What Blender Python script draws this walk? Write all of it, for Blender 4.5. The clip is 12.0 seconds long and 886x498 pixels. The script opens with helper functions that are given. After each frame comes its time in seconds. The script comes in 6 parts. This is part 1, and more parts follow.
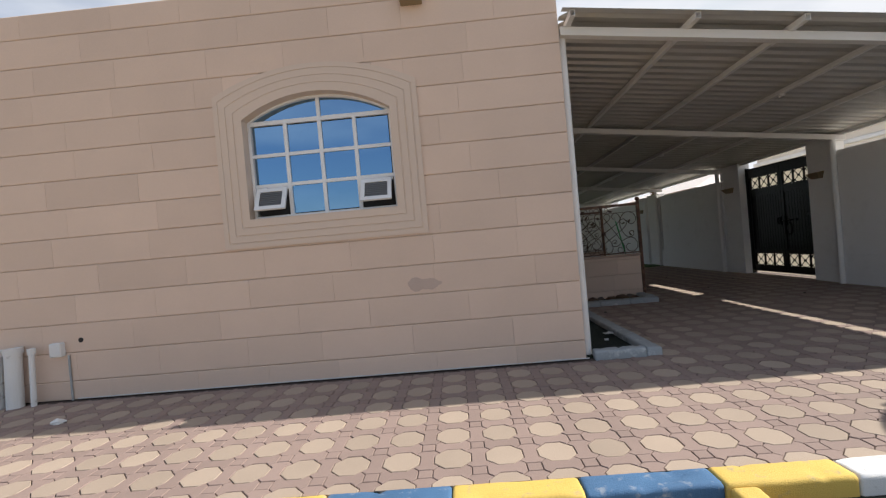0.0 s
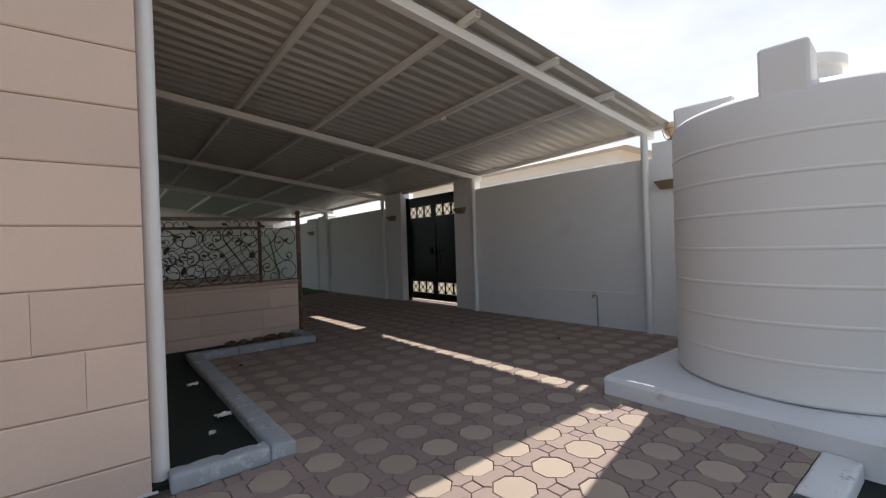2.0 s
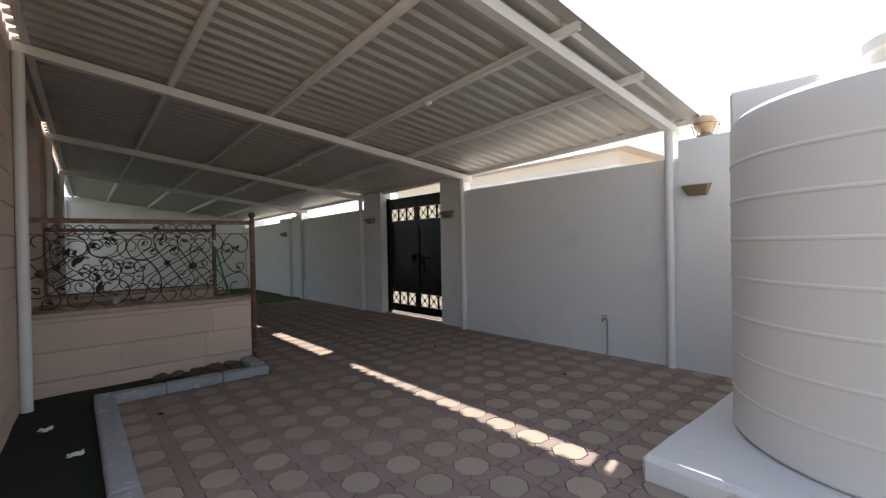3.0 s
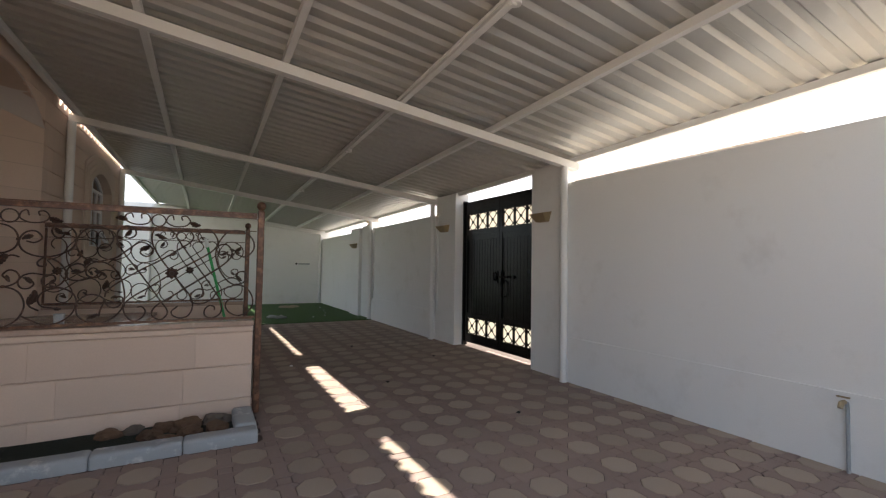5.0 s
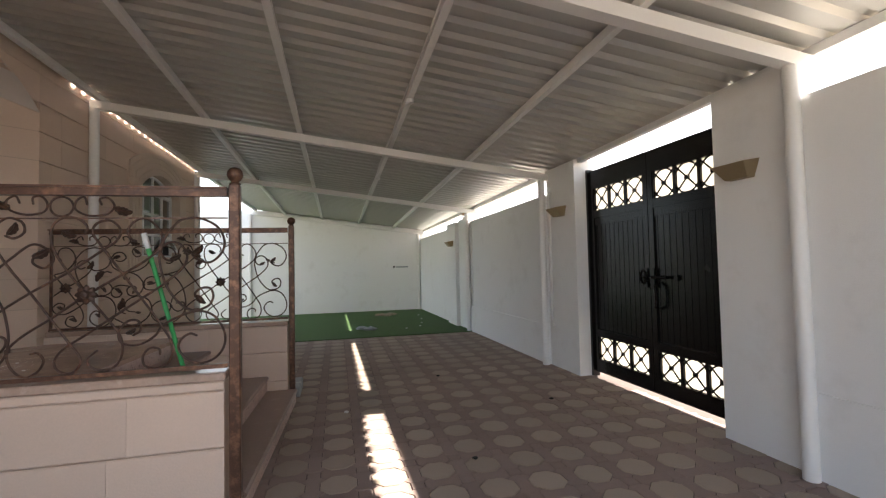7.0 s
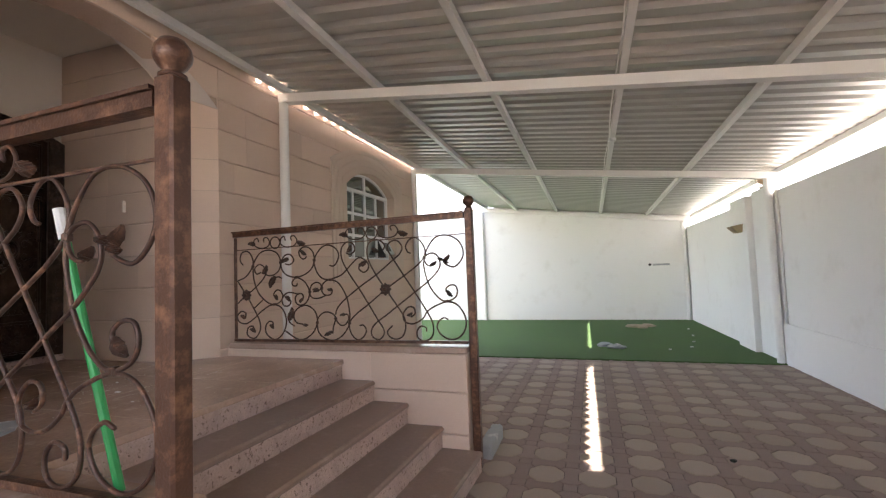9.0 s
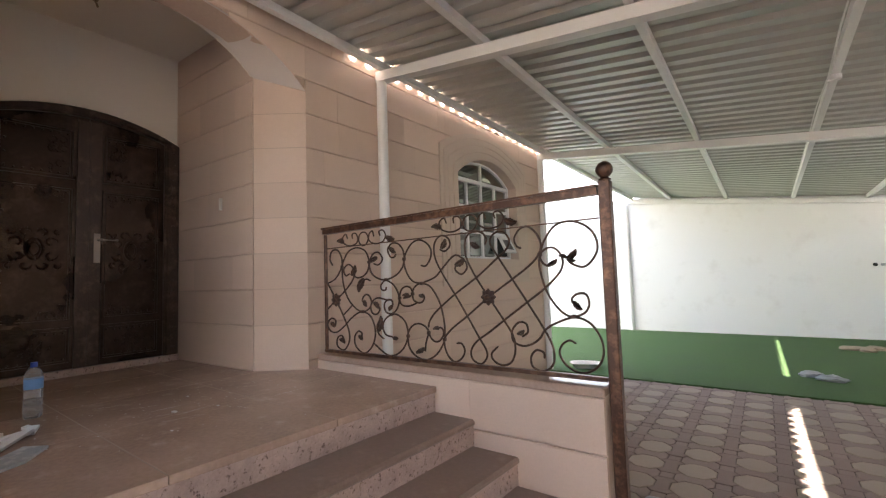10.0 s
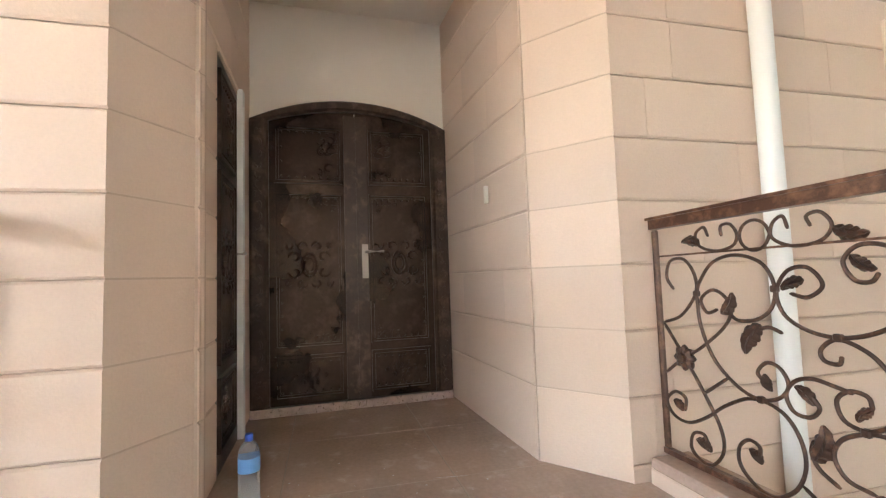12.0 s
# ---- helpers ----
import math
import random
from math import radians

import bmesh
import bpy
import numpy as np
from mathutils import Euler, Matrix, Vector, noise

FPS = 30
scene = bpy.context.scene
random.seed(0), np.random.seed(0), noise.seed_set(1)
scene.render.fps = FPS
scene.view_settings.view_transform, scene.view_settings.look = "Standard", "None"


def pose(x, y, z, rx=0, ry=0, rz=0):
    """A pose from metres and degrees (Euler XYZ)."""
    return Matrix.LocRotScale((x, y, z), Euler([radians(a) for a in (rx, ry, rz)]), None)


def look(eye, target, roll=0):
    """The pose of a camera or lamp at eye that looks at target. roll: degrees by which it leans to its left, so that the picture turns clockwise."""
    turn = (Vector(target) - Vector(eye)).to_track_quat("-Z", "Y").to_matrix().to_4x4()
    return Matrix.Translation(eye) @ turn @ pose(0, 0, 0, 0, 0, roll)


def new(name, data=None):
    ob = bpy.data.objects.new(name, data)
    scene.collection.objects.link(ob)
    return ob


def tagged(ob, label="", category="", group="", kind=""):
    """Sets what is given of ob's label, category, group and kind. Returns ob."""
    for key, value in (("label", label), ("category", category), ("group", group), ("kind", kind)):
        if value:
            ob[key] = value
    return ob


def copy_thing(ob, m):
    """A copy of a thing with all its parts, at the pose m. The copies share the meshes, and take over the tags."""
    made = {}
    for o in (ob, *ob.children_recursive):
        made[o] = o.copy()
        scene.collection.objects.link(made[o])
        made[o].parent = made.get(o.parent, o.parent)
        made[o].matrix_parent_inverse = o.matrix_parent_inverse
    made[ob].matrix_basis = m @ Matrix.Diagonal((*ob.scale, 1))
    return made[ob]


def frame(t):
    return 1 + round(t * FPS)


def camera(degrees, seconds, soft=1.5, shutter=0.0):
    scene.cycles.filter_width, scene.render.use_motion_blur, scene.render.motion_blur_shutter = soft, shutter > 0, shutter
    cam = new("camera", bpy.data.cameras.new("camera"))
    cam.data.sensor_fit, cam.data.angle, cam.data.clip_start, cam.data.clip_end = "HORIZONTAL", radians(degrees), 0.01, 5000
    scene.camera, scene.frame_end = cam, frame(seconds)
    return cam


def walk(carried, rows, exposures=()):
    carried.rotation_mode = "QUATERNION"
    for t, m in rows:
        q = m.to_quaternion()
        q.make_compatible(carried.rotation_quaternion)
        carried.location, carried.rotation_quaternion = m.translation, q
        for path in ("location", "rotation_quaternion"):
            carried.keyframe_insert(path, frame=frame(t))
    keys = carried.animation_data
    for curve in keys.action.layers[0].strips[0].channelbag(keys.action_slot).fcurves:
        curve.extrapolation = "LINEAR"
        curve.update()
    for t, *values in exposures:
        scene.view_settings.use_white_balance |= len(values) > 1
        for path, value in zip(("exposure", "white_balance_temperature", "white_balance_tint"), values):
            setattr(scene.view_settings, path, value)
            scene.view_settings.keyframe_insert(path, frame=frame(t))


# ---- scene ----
cam = camera(91.4, 12.0, soft=1.25)
METRES, EYE, TILT, LEAN, TURN = 13.0, 1.5, 0.0, 0.0, 1.9
ROWS = [
    (0.0, 0.0, 0.0, 0.0, -0.05, -0.56, 5.08),
    (0.5, 0.0204, 0.0374, -0.002, -14.3, -0.91, 3.68),
    (1.0, 0.0395, 0.0758, -0.0019, -29.08, -1.62, 3.19),
    (1.5, 0.0683, 0.1099, -0.0027, -34.45, -1.6, 3.55),
    (2.0, 0.0966, 0.1485, -0.0035, -40.57, -0.34, 1.93),
    (2.5, 0.1285, 0.186, -0.001, -43.07, -0.26, 1.04),
    (3.0, 0.1583, 0.2165, 0.0105, -42.48, -0.47, 1.03),
    (3.5, 0.1861, 0.2472, 0.0114, -40.91, 0.92, -1.55),
    (5.5, 0.304, 0.3846, 0.0009, -27.94, 1.93, 0.89),
    (6.0, 0.325, 0.4218, 0.0021, -25.37, 1.6, 2.22),
    (6.5, 0.3471, 0.4606, 0.0036, -19.21, 1.87, 1.75),
    (8.5, 0.3998, 0.6155, 0.0021, 1.35, 2.52, 2.09),
    (9.0, 0.4021, 0.6544, 0.0029, 16.94, 3.09, 2.2),
    (9.5, 0.3938, 0.6950, 0.0039, 22.20, 3.04, 2.53),
    (10.0, 0.386, 0.7289, 0.0033, 34.76, 3.85, 1.89),
    (10.5, 0.3614, 0.7595, 0.0007, 44.73, 3.62, -0.19),
    (11.0, 0.3308, 0.7851, 0.0019, 56.06, 3.53, -0.01),
    (11.5, 0.3003, 0.7982, 0.0104, 69.06, 4.18, 0.87),
    (12.0, 0.2804, 0.8035, 0.0205, 72.49, 3.76, 1.87),
]

SUN_DIR = Vector((1.06, 0.235, 1.0))  # towards the sun
EXPOSURE = ((0.0, 0.38, 6550, 11), (1.0, 0.36, 6500, 11), (1.5, 0.35, 6500, 11), (2.0, 0.60, 6500, 11), (2.5, 0.70, 6500, 11), (3.0, 1.15, 6500, 11), (3.5, 1.30, 6600, 12), (5.5, 2.05, 6800, 12), (6.5, 2.38, 6800, 12),
            (8.5, 3.08, 6800, 16), (9.0, 3.40, 6750, 16), (9.5, 3.45, 6750, 16), (10.5, 3.78, 6650, 15), (11.5, 4.42, 6450, 10), (12.0, 4.93, 6500, 7))
walk(cam, [(t, pose(0, 0, EYE, TILT, LEAN, TURN) @ pose(METRES * x, METRES * y, METRES * z, 90 + pitch, roll, yaw)) for t, x, y, z, yaw, pitch, roll in ROWS], EXPOSURE)


# ---- world and sun ----
def make_world():
    world = bpy.data.worlds.new("sky")
    scene.world = world
    world.use_nodes = True
    nt = world.node_tree
    nt.nodes.clear()
    out = nt.nodes.new("ShaderNodeOutputWorld")
    bg = nt.nodes.new("ShaderNodeBackground")
    sky = nt.nodes.new("ShaderNodeTexSky")
    sky.sky_type, sky.sun_disc = "NISHITA", False
    sky.sun_elevation = math.asin(SUN_DIR.normalized().z)
    sky.sun_rotation = math.atan2(SUN_DIR.x, SUN_DIR.y)
    sky.air_density, sky.dust_density = 1.0, 2.0
    # thin streaky cloud all over the sky
    co = nt.nodes.new("ShaderNodeTexCoord")
    mp = nt.nodes.new("ShaderNodeMapping")
    mp.inputs["Scale"].default_value = (1.2, 2.2, 5.0)
    mp.inputs["Rotation"].default_value = (0.0, 0.0, 0.6)
    nz = nt.nodes.new("ShaderNodeTexNoise")
    nz.inputs["Scale"].default_value, nz.inputs["Detail"].default_value = 1.3, 6.0
    ramp = nt.nodes.new("ShaderNodeValToRGB")
    ramp.color_ramp.elements[0].position, ramp.color_ramp.elements[1].position = 0.36, 0.72
    mix = nt.nodes.new("ShaderNodeMix")
    mix.data_type = "RGBA"
    mix.inputs["B"].default_value = (5.7, 5.9, 6.2, 1)
    nt.links.new(co.outputs["Generated"], mp.inputs["Vector"])
    nt.links.new(mp.outputs["Vector"], nz.inputs["Vector"])
    # more veil towards the sun than away from it
    dot = nt.nodes.new("ShaderNodeVectorMath")
    dot.operation = "DOT_PRODUCT"
    dot.inputs[1].default_value = (0.10, 0.10, 0.0)
    add = nt.nodes.new("ShaderNodeMath")
    nt.links.new(co.outputs["Generated"], dot.inputs[0])
    nt.links.new(nz.outputs["Fac"], add.inputs[0])
    nt.links.new(dot.outputs["Value"], add.inputs[1])
    nt.links.new(add.outputs[0], ramp.inputs["Fac"])
    nt.links.new(ramp.outputs["Color"], mix.inputs["Factor"])
    veil = nt.nodes.new("ShaderNodeVectorMath")
    veil.operation = "MINIMUM"
    veil.inputs[1].default_value = (3.9, 4.3, 4.9)
    nt.links.new(sky.outputs["Color"], veil.inputs[0])
    nt.links.new(veil.outputs["Vector"], mix.inputs["A"])
    nt.links.new(mix.outputs["Result"], bg.inputs["Color"])
    bg.inputs["Strength"].default_value = 0.12
    nt.links.new(bg.outputs["Background"], out.inputs["Surface"])


make_world()
sun = new("sun", bpy.data.lights.new("sun", "SUN"))
sun.data.energy, sun.data.angle, sun.data.color = 4.8, radians(0.55), (1.0, 0.95, 0.87)
sun.matrix_world = look(SUN_DIR * 30, (0, 0, 0))


# ---- materials ----
def material(name, colour, rough=0.7, metal=0.0, vary=0.12, scale=6.0, grain=60.0, bump=0.15, stain=None, stain_at=(0.55, 0.75), piece=0.0, spec=0.5, uneven=0.3):
    """A surface with large stains, fine grain and relief; piece varies the tone from piece to piece."""
    m = bpy.data.materials.new(name)
    m.use_nodes = True
    nt = m.node_tree
    bsdf = nt.nodes["Principled BSDF"]
    bsdf.inputs["Roughness"].default_value, bsdf.inputs["Metallic"].default_value = rough, metal
    bsdf.inputs["Specular IOR Level"].default_value = spec
    co = nt.nodes.new("ShaderNodeTexCoord")
    geo = nt.nodes.new("ShaderNodeNewGeometry")
    big = nt.nodes.new("ShaderNodeTexNoise")
    big.inputs["Scale"].default_value, big.inputs["Detail"].default_value = scale * 0.25, 6.0
    fine = nt.nodes.new("ShaderNodeTexNoise")
    fine.inputs["Scale"].default_value, fine.inputs["Detail"].default_value = grain, 4.0
    nt.links.new(geo.outputs["Position"], big.inputs["Vector"])
    nt.links.new(geo.outputs["Position"], fine.inputs["Vector"])
    def math_node(op, a, b):
        n = nt.nodes.new("ShaderNodeMath")
        n.operation = op
        for socket, v in zip(n.inputs, (a, b)):
            if isinstance(v, (int, float)):
                socket.default_value = v
            else:
                nt.links.new(v, socket)
        return n.outputs[0]
    tone = math_node("ADD", math_node("MULTIPLY", math_node("SUBTRACT", big.outputs["Fac"], 0.5), 2 * vary),
                     math_node("MULTIPLY", math_node("SUBTRACT", fine.outputs["Fac"], 0.5), 1.2 * vary))
    if piece:
        info = nt.nodes.new("ShaderNodeObjectInfo")
        r = math_node("ADD", info.outputs["Random"], geo.outputs["Random Per Island"])
        r = math_node("FRACT", r, 0)
        tone = math_node("ADD", tone, math_node("MULTIPLY", math_node("SUBTRACT", r, 0.5), 2 * piece))
    value = math_node("ADD", tone, 1.0)
    hsv = nt.nodes.new("ShaderNodeHueSaturation")
    hsv.inputs["Color"].default_value = (*colour, 1)
    nt.links.new(value, hsv.inputs["Value"])
    colour_out = hsv.outputs["Color"]
    if stain:
        st = nt.nodes.new("ShaderNodeTexNoise")
        st.inputs["Scale"].default_value, st.inputs["Detail"].default_value, st.inputs["Roughness"].default_value = scale, 8.0, 0.65
        nt.links.new(geo.outputs["Position"], st.inputs["Vector"])
        ramp = nt.nodes.new("ShaderNodeValToRGB")
        ramp.color_ramp.elements[0].position, ramp.color_ramp.elements[1].position = stain_at
        nt.links.new(st.outputs["Fac"], ramp.inputs["Fac"])
        mix = nt.nodes.new("ShaderNodeMix")
        mix.data_type = "RGBA"
        mix.inputs["B"].default_value = (*stain, 1)
        nt.links.new(ramp.outputs["Color"], mix.inputs["Factor"])
        nt.links.new(colour_out, mix.inputs["A"])
        colour_out = mix.outputs["Result"]
    nt.links.new(colour_out, bsdf.inputs["Base Color"])
    rr = math_node("ADD", math_node("MULTIPLY", math_node("SUBTRACT", big.outputs["Fac"], 0.5), uneven), rough)
    nt.links.new(rr, bsdf.inputs["Roughness"])
    if bump:
        b = nt.nodes.new("ShaderNodeBump")
        b.inputs["Strength"].default_value, b.inputs["Distance"].default_value = bump, 0.01
        nt.links.new(fine.outputs["Fac"], b.inputs["Height"])
        nt.links.new(b.outputs["Normal"], bsdf.inputs["Normal"])
    return m


STONE = material("beige_stone", (0.66, 0.508, 0.408), 0.75, vary=0.09, scale=5, grain=90, bump=0.15, piece=0.055)
MORTAR = material("stone_joint", (0.54, 0.415, 0.33), 0.9, vary=0.15)
TRIM_STONE = material("trim_stone", (0.63, 0.51, 0.42), 0.75, vary=0.06, scale=3, grain=90, bump=0.1)
PLASTER = material("white_plaster", (0.82, 0.815, 0.80), 0.85, vary=0.05, scale=2, grain=140, bump=0.2, stain=(0.70, 0.685, 0.66), stain_at=(0.55, 0.85))
CREAM = material("cream_plaster", (0.80, 0.74, 0.66), 0.85, vary=0.04, scale=2, grain=120, bump=0.12)
PAVER_CREAM = material("cream_paver", (0.37, 0.295, 0.232), 0.85, vary=0.18, scale=4, grain=150, bump=0.3, piece=0.10)
PAVER_PINK = material("pink_paver", (0.275, 0.203, 0.176), 0.85, vary=0.20, scale=3, grain=150, bump=0.3, piece=0.08)
JOINT = material("paver_joint", (0.10, 0.073, 0.06), 0.95, vary=0.2, scale=8)
SHEET = material("roof_sheet_paint", (0.51, 0.50, 0.47), 0.36, metal=0.35, vary=0.05, scale=2, grain=20, bump=0.0)
STEEL = material("white_steel_paint", (0.78, 0.77, 0.75), 0.5, vary=0.04, scale=5, grain=60, bump=0.05)
GATE_PAINT = material("dark_gate_paint", (0.008, 0.007, 0.0065), 0.24, uneven=0.15, vary=0.2, scale=5, grain=50, bump=0.08, spec=0.25)
BRONZE = material("bronze_rail_paint", (0.092, 0.046, 0.031), 0.35, uneven=0.12, metal=0.4, vary=0.3, scale=16, grain=120, bump=0.2, stain=(0.27, 0.14, 0.083), stain_at=(0.48, 0.70))
IRON = material("dark_bronze_iron", (0.070, 0.038, 0.028), 0.42, metal=0.4, vary=0.3, scale=20, grain=120, bump=0.2, stain=(0.22, 0.115, 0.072), stain_at=(0.52, 0.68))
TANK = material("tank_plastic", (0.80, 0.77, 0.73), 0.5, vary=0.03, scale=2, grain=60, bump=0.05)
CONCRETE = material("painted_concrete", (0.62, 0.61, 0.59), 0.85, vary=0.1, scale=7, grain=120, bump=0.3, stain=(0.35, 0.33, 0.31), stain_at=(0.58, 0.8))
KERB_GREY = material("grey_kerb", (0.34, 0.36, 0.37), 0.85, vary=0.12, scale=8, grain=110, bump=0.35, stain=(0.60, 0.60, 0.58), stain_at=(0.55, 0.7))
KERB_BLUE = material("blue_kerb_paint", (0.055, 0.14, 0.27), 0.8, vary=0.25, scale=11, grain=120, bump=0.45, stain=(0.34, 0.37, 0.40), stain_at=(0.56, 0.74))
KERB_YELLOW = material("yellow_kerb_paint", (0.66, 0.46, 0.11), 0.8, vary=0.16, scale=11, grain=120, bump=0.45, stain=(0.36, 0.30, 0.21), stain_at=(0.58, 0.74))
KERB_WHITE = material("white_kerb_paint", (0.70, 0.70, 0.69), 0.8, vary=0.08, scale=9, grain=120, bump=0.35, stain=(0.30, 0.29, 0.27), stain_at=(0.60, 0.72))
PLINTH_WHITE = material("plinth_paint", (0.76, 0.75, 0.74), 0.85, vary=0.07, scale=5, grain=120, bump=0.3, stain=(0.45, 0.42, 0.39), stain_at=(0.62, 0.78))
KERB_BLACK = material("black_kerb_paint", (0.055, 0.065, 0.07), 0.75, vary=0.25, scale=13, grain=120, bump=0.5, stain=(0.34, 0.35, 0.34), stain_at=(0.50, 0.72))
TURF = material("green_turf", (0.055, 0.115, 0.030), 0.95, vary=0.25, scale=6, grain=220, bump=0.8)
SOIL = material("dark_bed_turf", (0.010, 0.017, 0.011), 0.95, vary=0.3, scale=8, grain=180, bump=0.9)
ASPHALT = material("road_asphalt", (0.06, 0.058, 0.055), 0.95, vary=0.2, scale=6, grain=200, bump=0.6)
SAND = material("pale_bounce_sand", (0.36, 0.29, 0.21), 0.95, vary=0.15, scale=3, grain=100, bump=0.4)
TERRAZZO = material("terrazzo", (0.455, 0.33, 0.262), 0.17, vary=0.30, scale=9, grain=45, bump=0.03, uneven=0.22, stain=(0.62, 0.50, 0.42), stain_at=(0.57, 0.80))
# landing terrazzo painted darker for the treads' dimmer light, plus some dirt
TREAD = material("shaded_dirty_terrazzo", (0.27, 0.195, 0.16), 0.38, vary=0.25, scale=6, grain=45, bump=0.05, stain=(0.40, 0.31, 0.26), stain_at=(0.58, 0.80))
TERRAZZO_EDGE = material("terrazzo_edge", (0.52, 0.39, 0.34), 0.55, vary=0.35, scale=42, grain=75, bump=0.2, stain=(0.19, 0.125, 0.105), stain_at=(0.56, 0.64))
DOOR_METAL = material("carved_brown_metal", (0.058, 0.034, 0.024), 0.40, metal=0.3, uneven=0.5, vary=0.5, scale=9, grain=45, bump=0.3, stain=(0.17, 0.115, 0.085), stain_at=(0.52, 0.74))
DOOR_FIELD = material("blackened_door_metal", (0.045, 0.029, 0.021), 0.32, metal=0.8, uneven=0.6, vary=0.6, scale=8, grain=30, bump=0.22, stain=(0.12, 0.08, 0.06), stain_at=(0.50, 0.82), spec=0.25)
DULL_STEEL = material("dull_brushed_steel", (0.36, 0.31, 0.27), 0.42, metal=0.9, uneven=0.1, vary=0.15, scale=12, grain=90, bump=0.05)
ALU = material("white_aluminium", (0.74, 0.75, 0.76), 0.4, vary=0.03, scale=4, grain=80, bump=0.03)
CHROME = material("brushed_steel", (0.42, 0.39, 0.36), 0.32, metal=1.0, vary=0.06, scale=8, grain=80, bump=0.03)
VENT_GREY = material("vent_grey", (0.12, 0.125, 0.13), 0.5, vary=0.1)
DARK = material("dark_void", (0.02, 0.02, 0.022), 0.8, vary=0.1)
LAMP_BROWN = material("brass_lamp_metal", (0.33, 0.26, 0.16), 0.5, metal=0.4, vary=0.1, scale=9)
GLOBE = material("amber_globe", (0.70, 0.48, 0.30), 0.3, vary=0.05)
ROCK = material("dusty_rock", (0.13, 0.105, 0.085), 0.9, vary=0.3, scale=12, grain=90, bump=0.6)
ROCK_BROWN = material("brown_rock", (0.12, 0.07, 0.042), 0.9, vary=0.3, scale=12, grain=90, bump=0.6)
SOFFIT = material("pale_soffit_plaster", (0.64, 0.58, 0.54), 0.85, vary=0.05, scale=3, grain=120, bump=0.12)
SMEAR = material("plaster_smear", (0.50, 0.385, 0.325), 0.9, vary=0.12, scale=14, grain=60, bump=0.2)
GREEN_PLASTIC = material("green_plastic", (0.02, 0.30, 0.08), 0.4, vary=0.08)


def reflecting_glass(name, tint):
    m = bpy.data.materials.new(name)
    m.use_nodes = True
    b = m.node_tree.nodes["Principled BSDF"]
    b.inputs["Base Color"].default_value = (*tint, 1)
    b.inputs["Metallic"].default_value, b.inputs["Roughness"].default_value = 1.0, 0.03
    return m


SOLAR_GLASS = reflecting_glass("blue_solar_glass", (0.21, 0.36, 0.54))
# same solar glass; the dull reflection under the canopy is put into its tint
GREY_REFLECTION_GLASS = reflecting_glass("solar_glass_grey_reflection", (0.27, 0.29, 0.285))


def frosted(name, colour):
    """Milky sheet that lets daylight through."""
    m = bpy.data.materials.new(name)
    m.use_nodes = True
    nt = m.node_tree
    out = nt.nodes["Material Output"]
    t = nt.nodes.new("ShaderNodeBsdfTranslucent")
    t.inputs["Color"].default_value = (*colour, 1)
    d = nt.nodes["Principled BSDF"]
    d.inputs["Base Color"].default_value, d.inputs["Roughness"].default_value = (*colour, 1), 0.4
    mix = nt.nodes.new("ShaderNodeMixShader")
    mix.inputs[0].default_value = 0.55
    nt.links.new(d.outputs[0], mix.inputs[1])
    nt.links.new(t.outputs[0], mix.inputs[2])
    nt.links.new(mix.outputs[0], out.inputs["Surface"])
    return m


FROSTED = frosted("frosted_cream", (0.80, 0.77, 0.70))


# ---- mesh tools ----
def thing(name, label, category, group="", kind="", at=(0, 0, 0)):
    ob = new(name)
    ob.location = at
    ob.empty_display_size = 0.1
    return tagged(ob, label, category, group, kind)


def part(name, bm, mat, parent=None, label=""):
    """Links a bmesh as one mesh object; world coordinates are kept under a parent that only has a location."""
    me = bpy.data.meshes.new(name)
    bmesh.ops.recalc_face_normals(bm, faces=bm.faces)
    bm.to_mesh(me)
    bm.free()
    me.materials.append(mat)
    ob = new(name, me)
    if parent is not None:
        ob.parent = parent
        ob.matrix_parent_inverse = Matrix.Translation(-world_place(parent))
    if label:
        ob["label"] = label
    return ob


def world_place(ob):
    p = Vector(ob.location) if ob.type == "EMPTY" else Vector((0, 0, 0))
    while ob.parent:
        ob = ob.parent
        if ob.type == "EMPTY":
            p = Vector(ob.location)
    return p if ob.type == "EMPTY" else Vector((0, 0, 0))


def smooth(ob):
    for p in ob.data.polygons:
        p.use_smooth = True
    return ob


def box(bm, x0, x1, y0, y1, z0, z1, bevel=0.0, m=None):
    vs = [bm.verts.new((x, y, z)) for z in (z0, z1) for x, y in ((x0, y0), (x1, y0), (x1, y1), (x0, y1))]
    fs = [bm.faces.new([vs[i] for i in f]) for f in ((3, 2, 1, 0), (4, 5, 6, 7), (0, 1, 5, 4), (1, 2, 6, 5), (2, 3, 7, 6), (3, 0, 4, 7))]
    if bevel:
        es = list({e for f in fs for e in f.edges})
        r = bmesh.ops.bevel(bm, geom=es, offset=bevel, segments=1, affect="EDGES")
        vs = list({v for f in r["faces"] for v in f.verts} | {v for v in vs if v.is_valid})
    if m is not None:
        bmesh.ops.transform(bm, matrix=m, verts=[v for v in vs if v.is_valid])
    return bm


def prism(bm, pts, d0, d1, m=None):
    """Extrudes the outline pts (u, z) from depth d0 to d1: (u, d, z)."""
    m = m or Matrix()
    a = [bm.verts.new(m @ Vector((u, d0, z))) for u, z in pts]
    b = [bm.verts.new(m @ Vector((u, d1, z))) for u, z in pts]
    bm.faces.new(a)
    bm.faces.new(b[::-1])
    n = len(pts)
    for i in range(n):
        bm.faces.new((a[i], b[i], b[(i + 1) % n], a[(i + 1) % n]))
    return bm


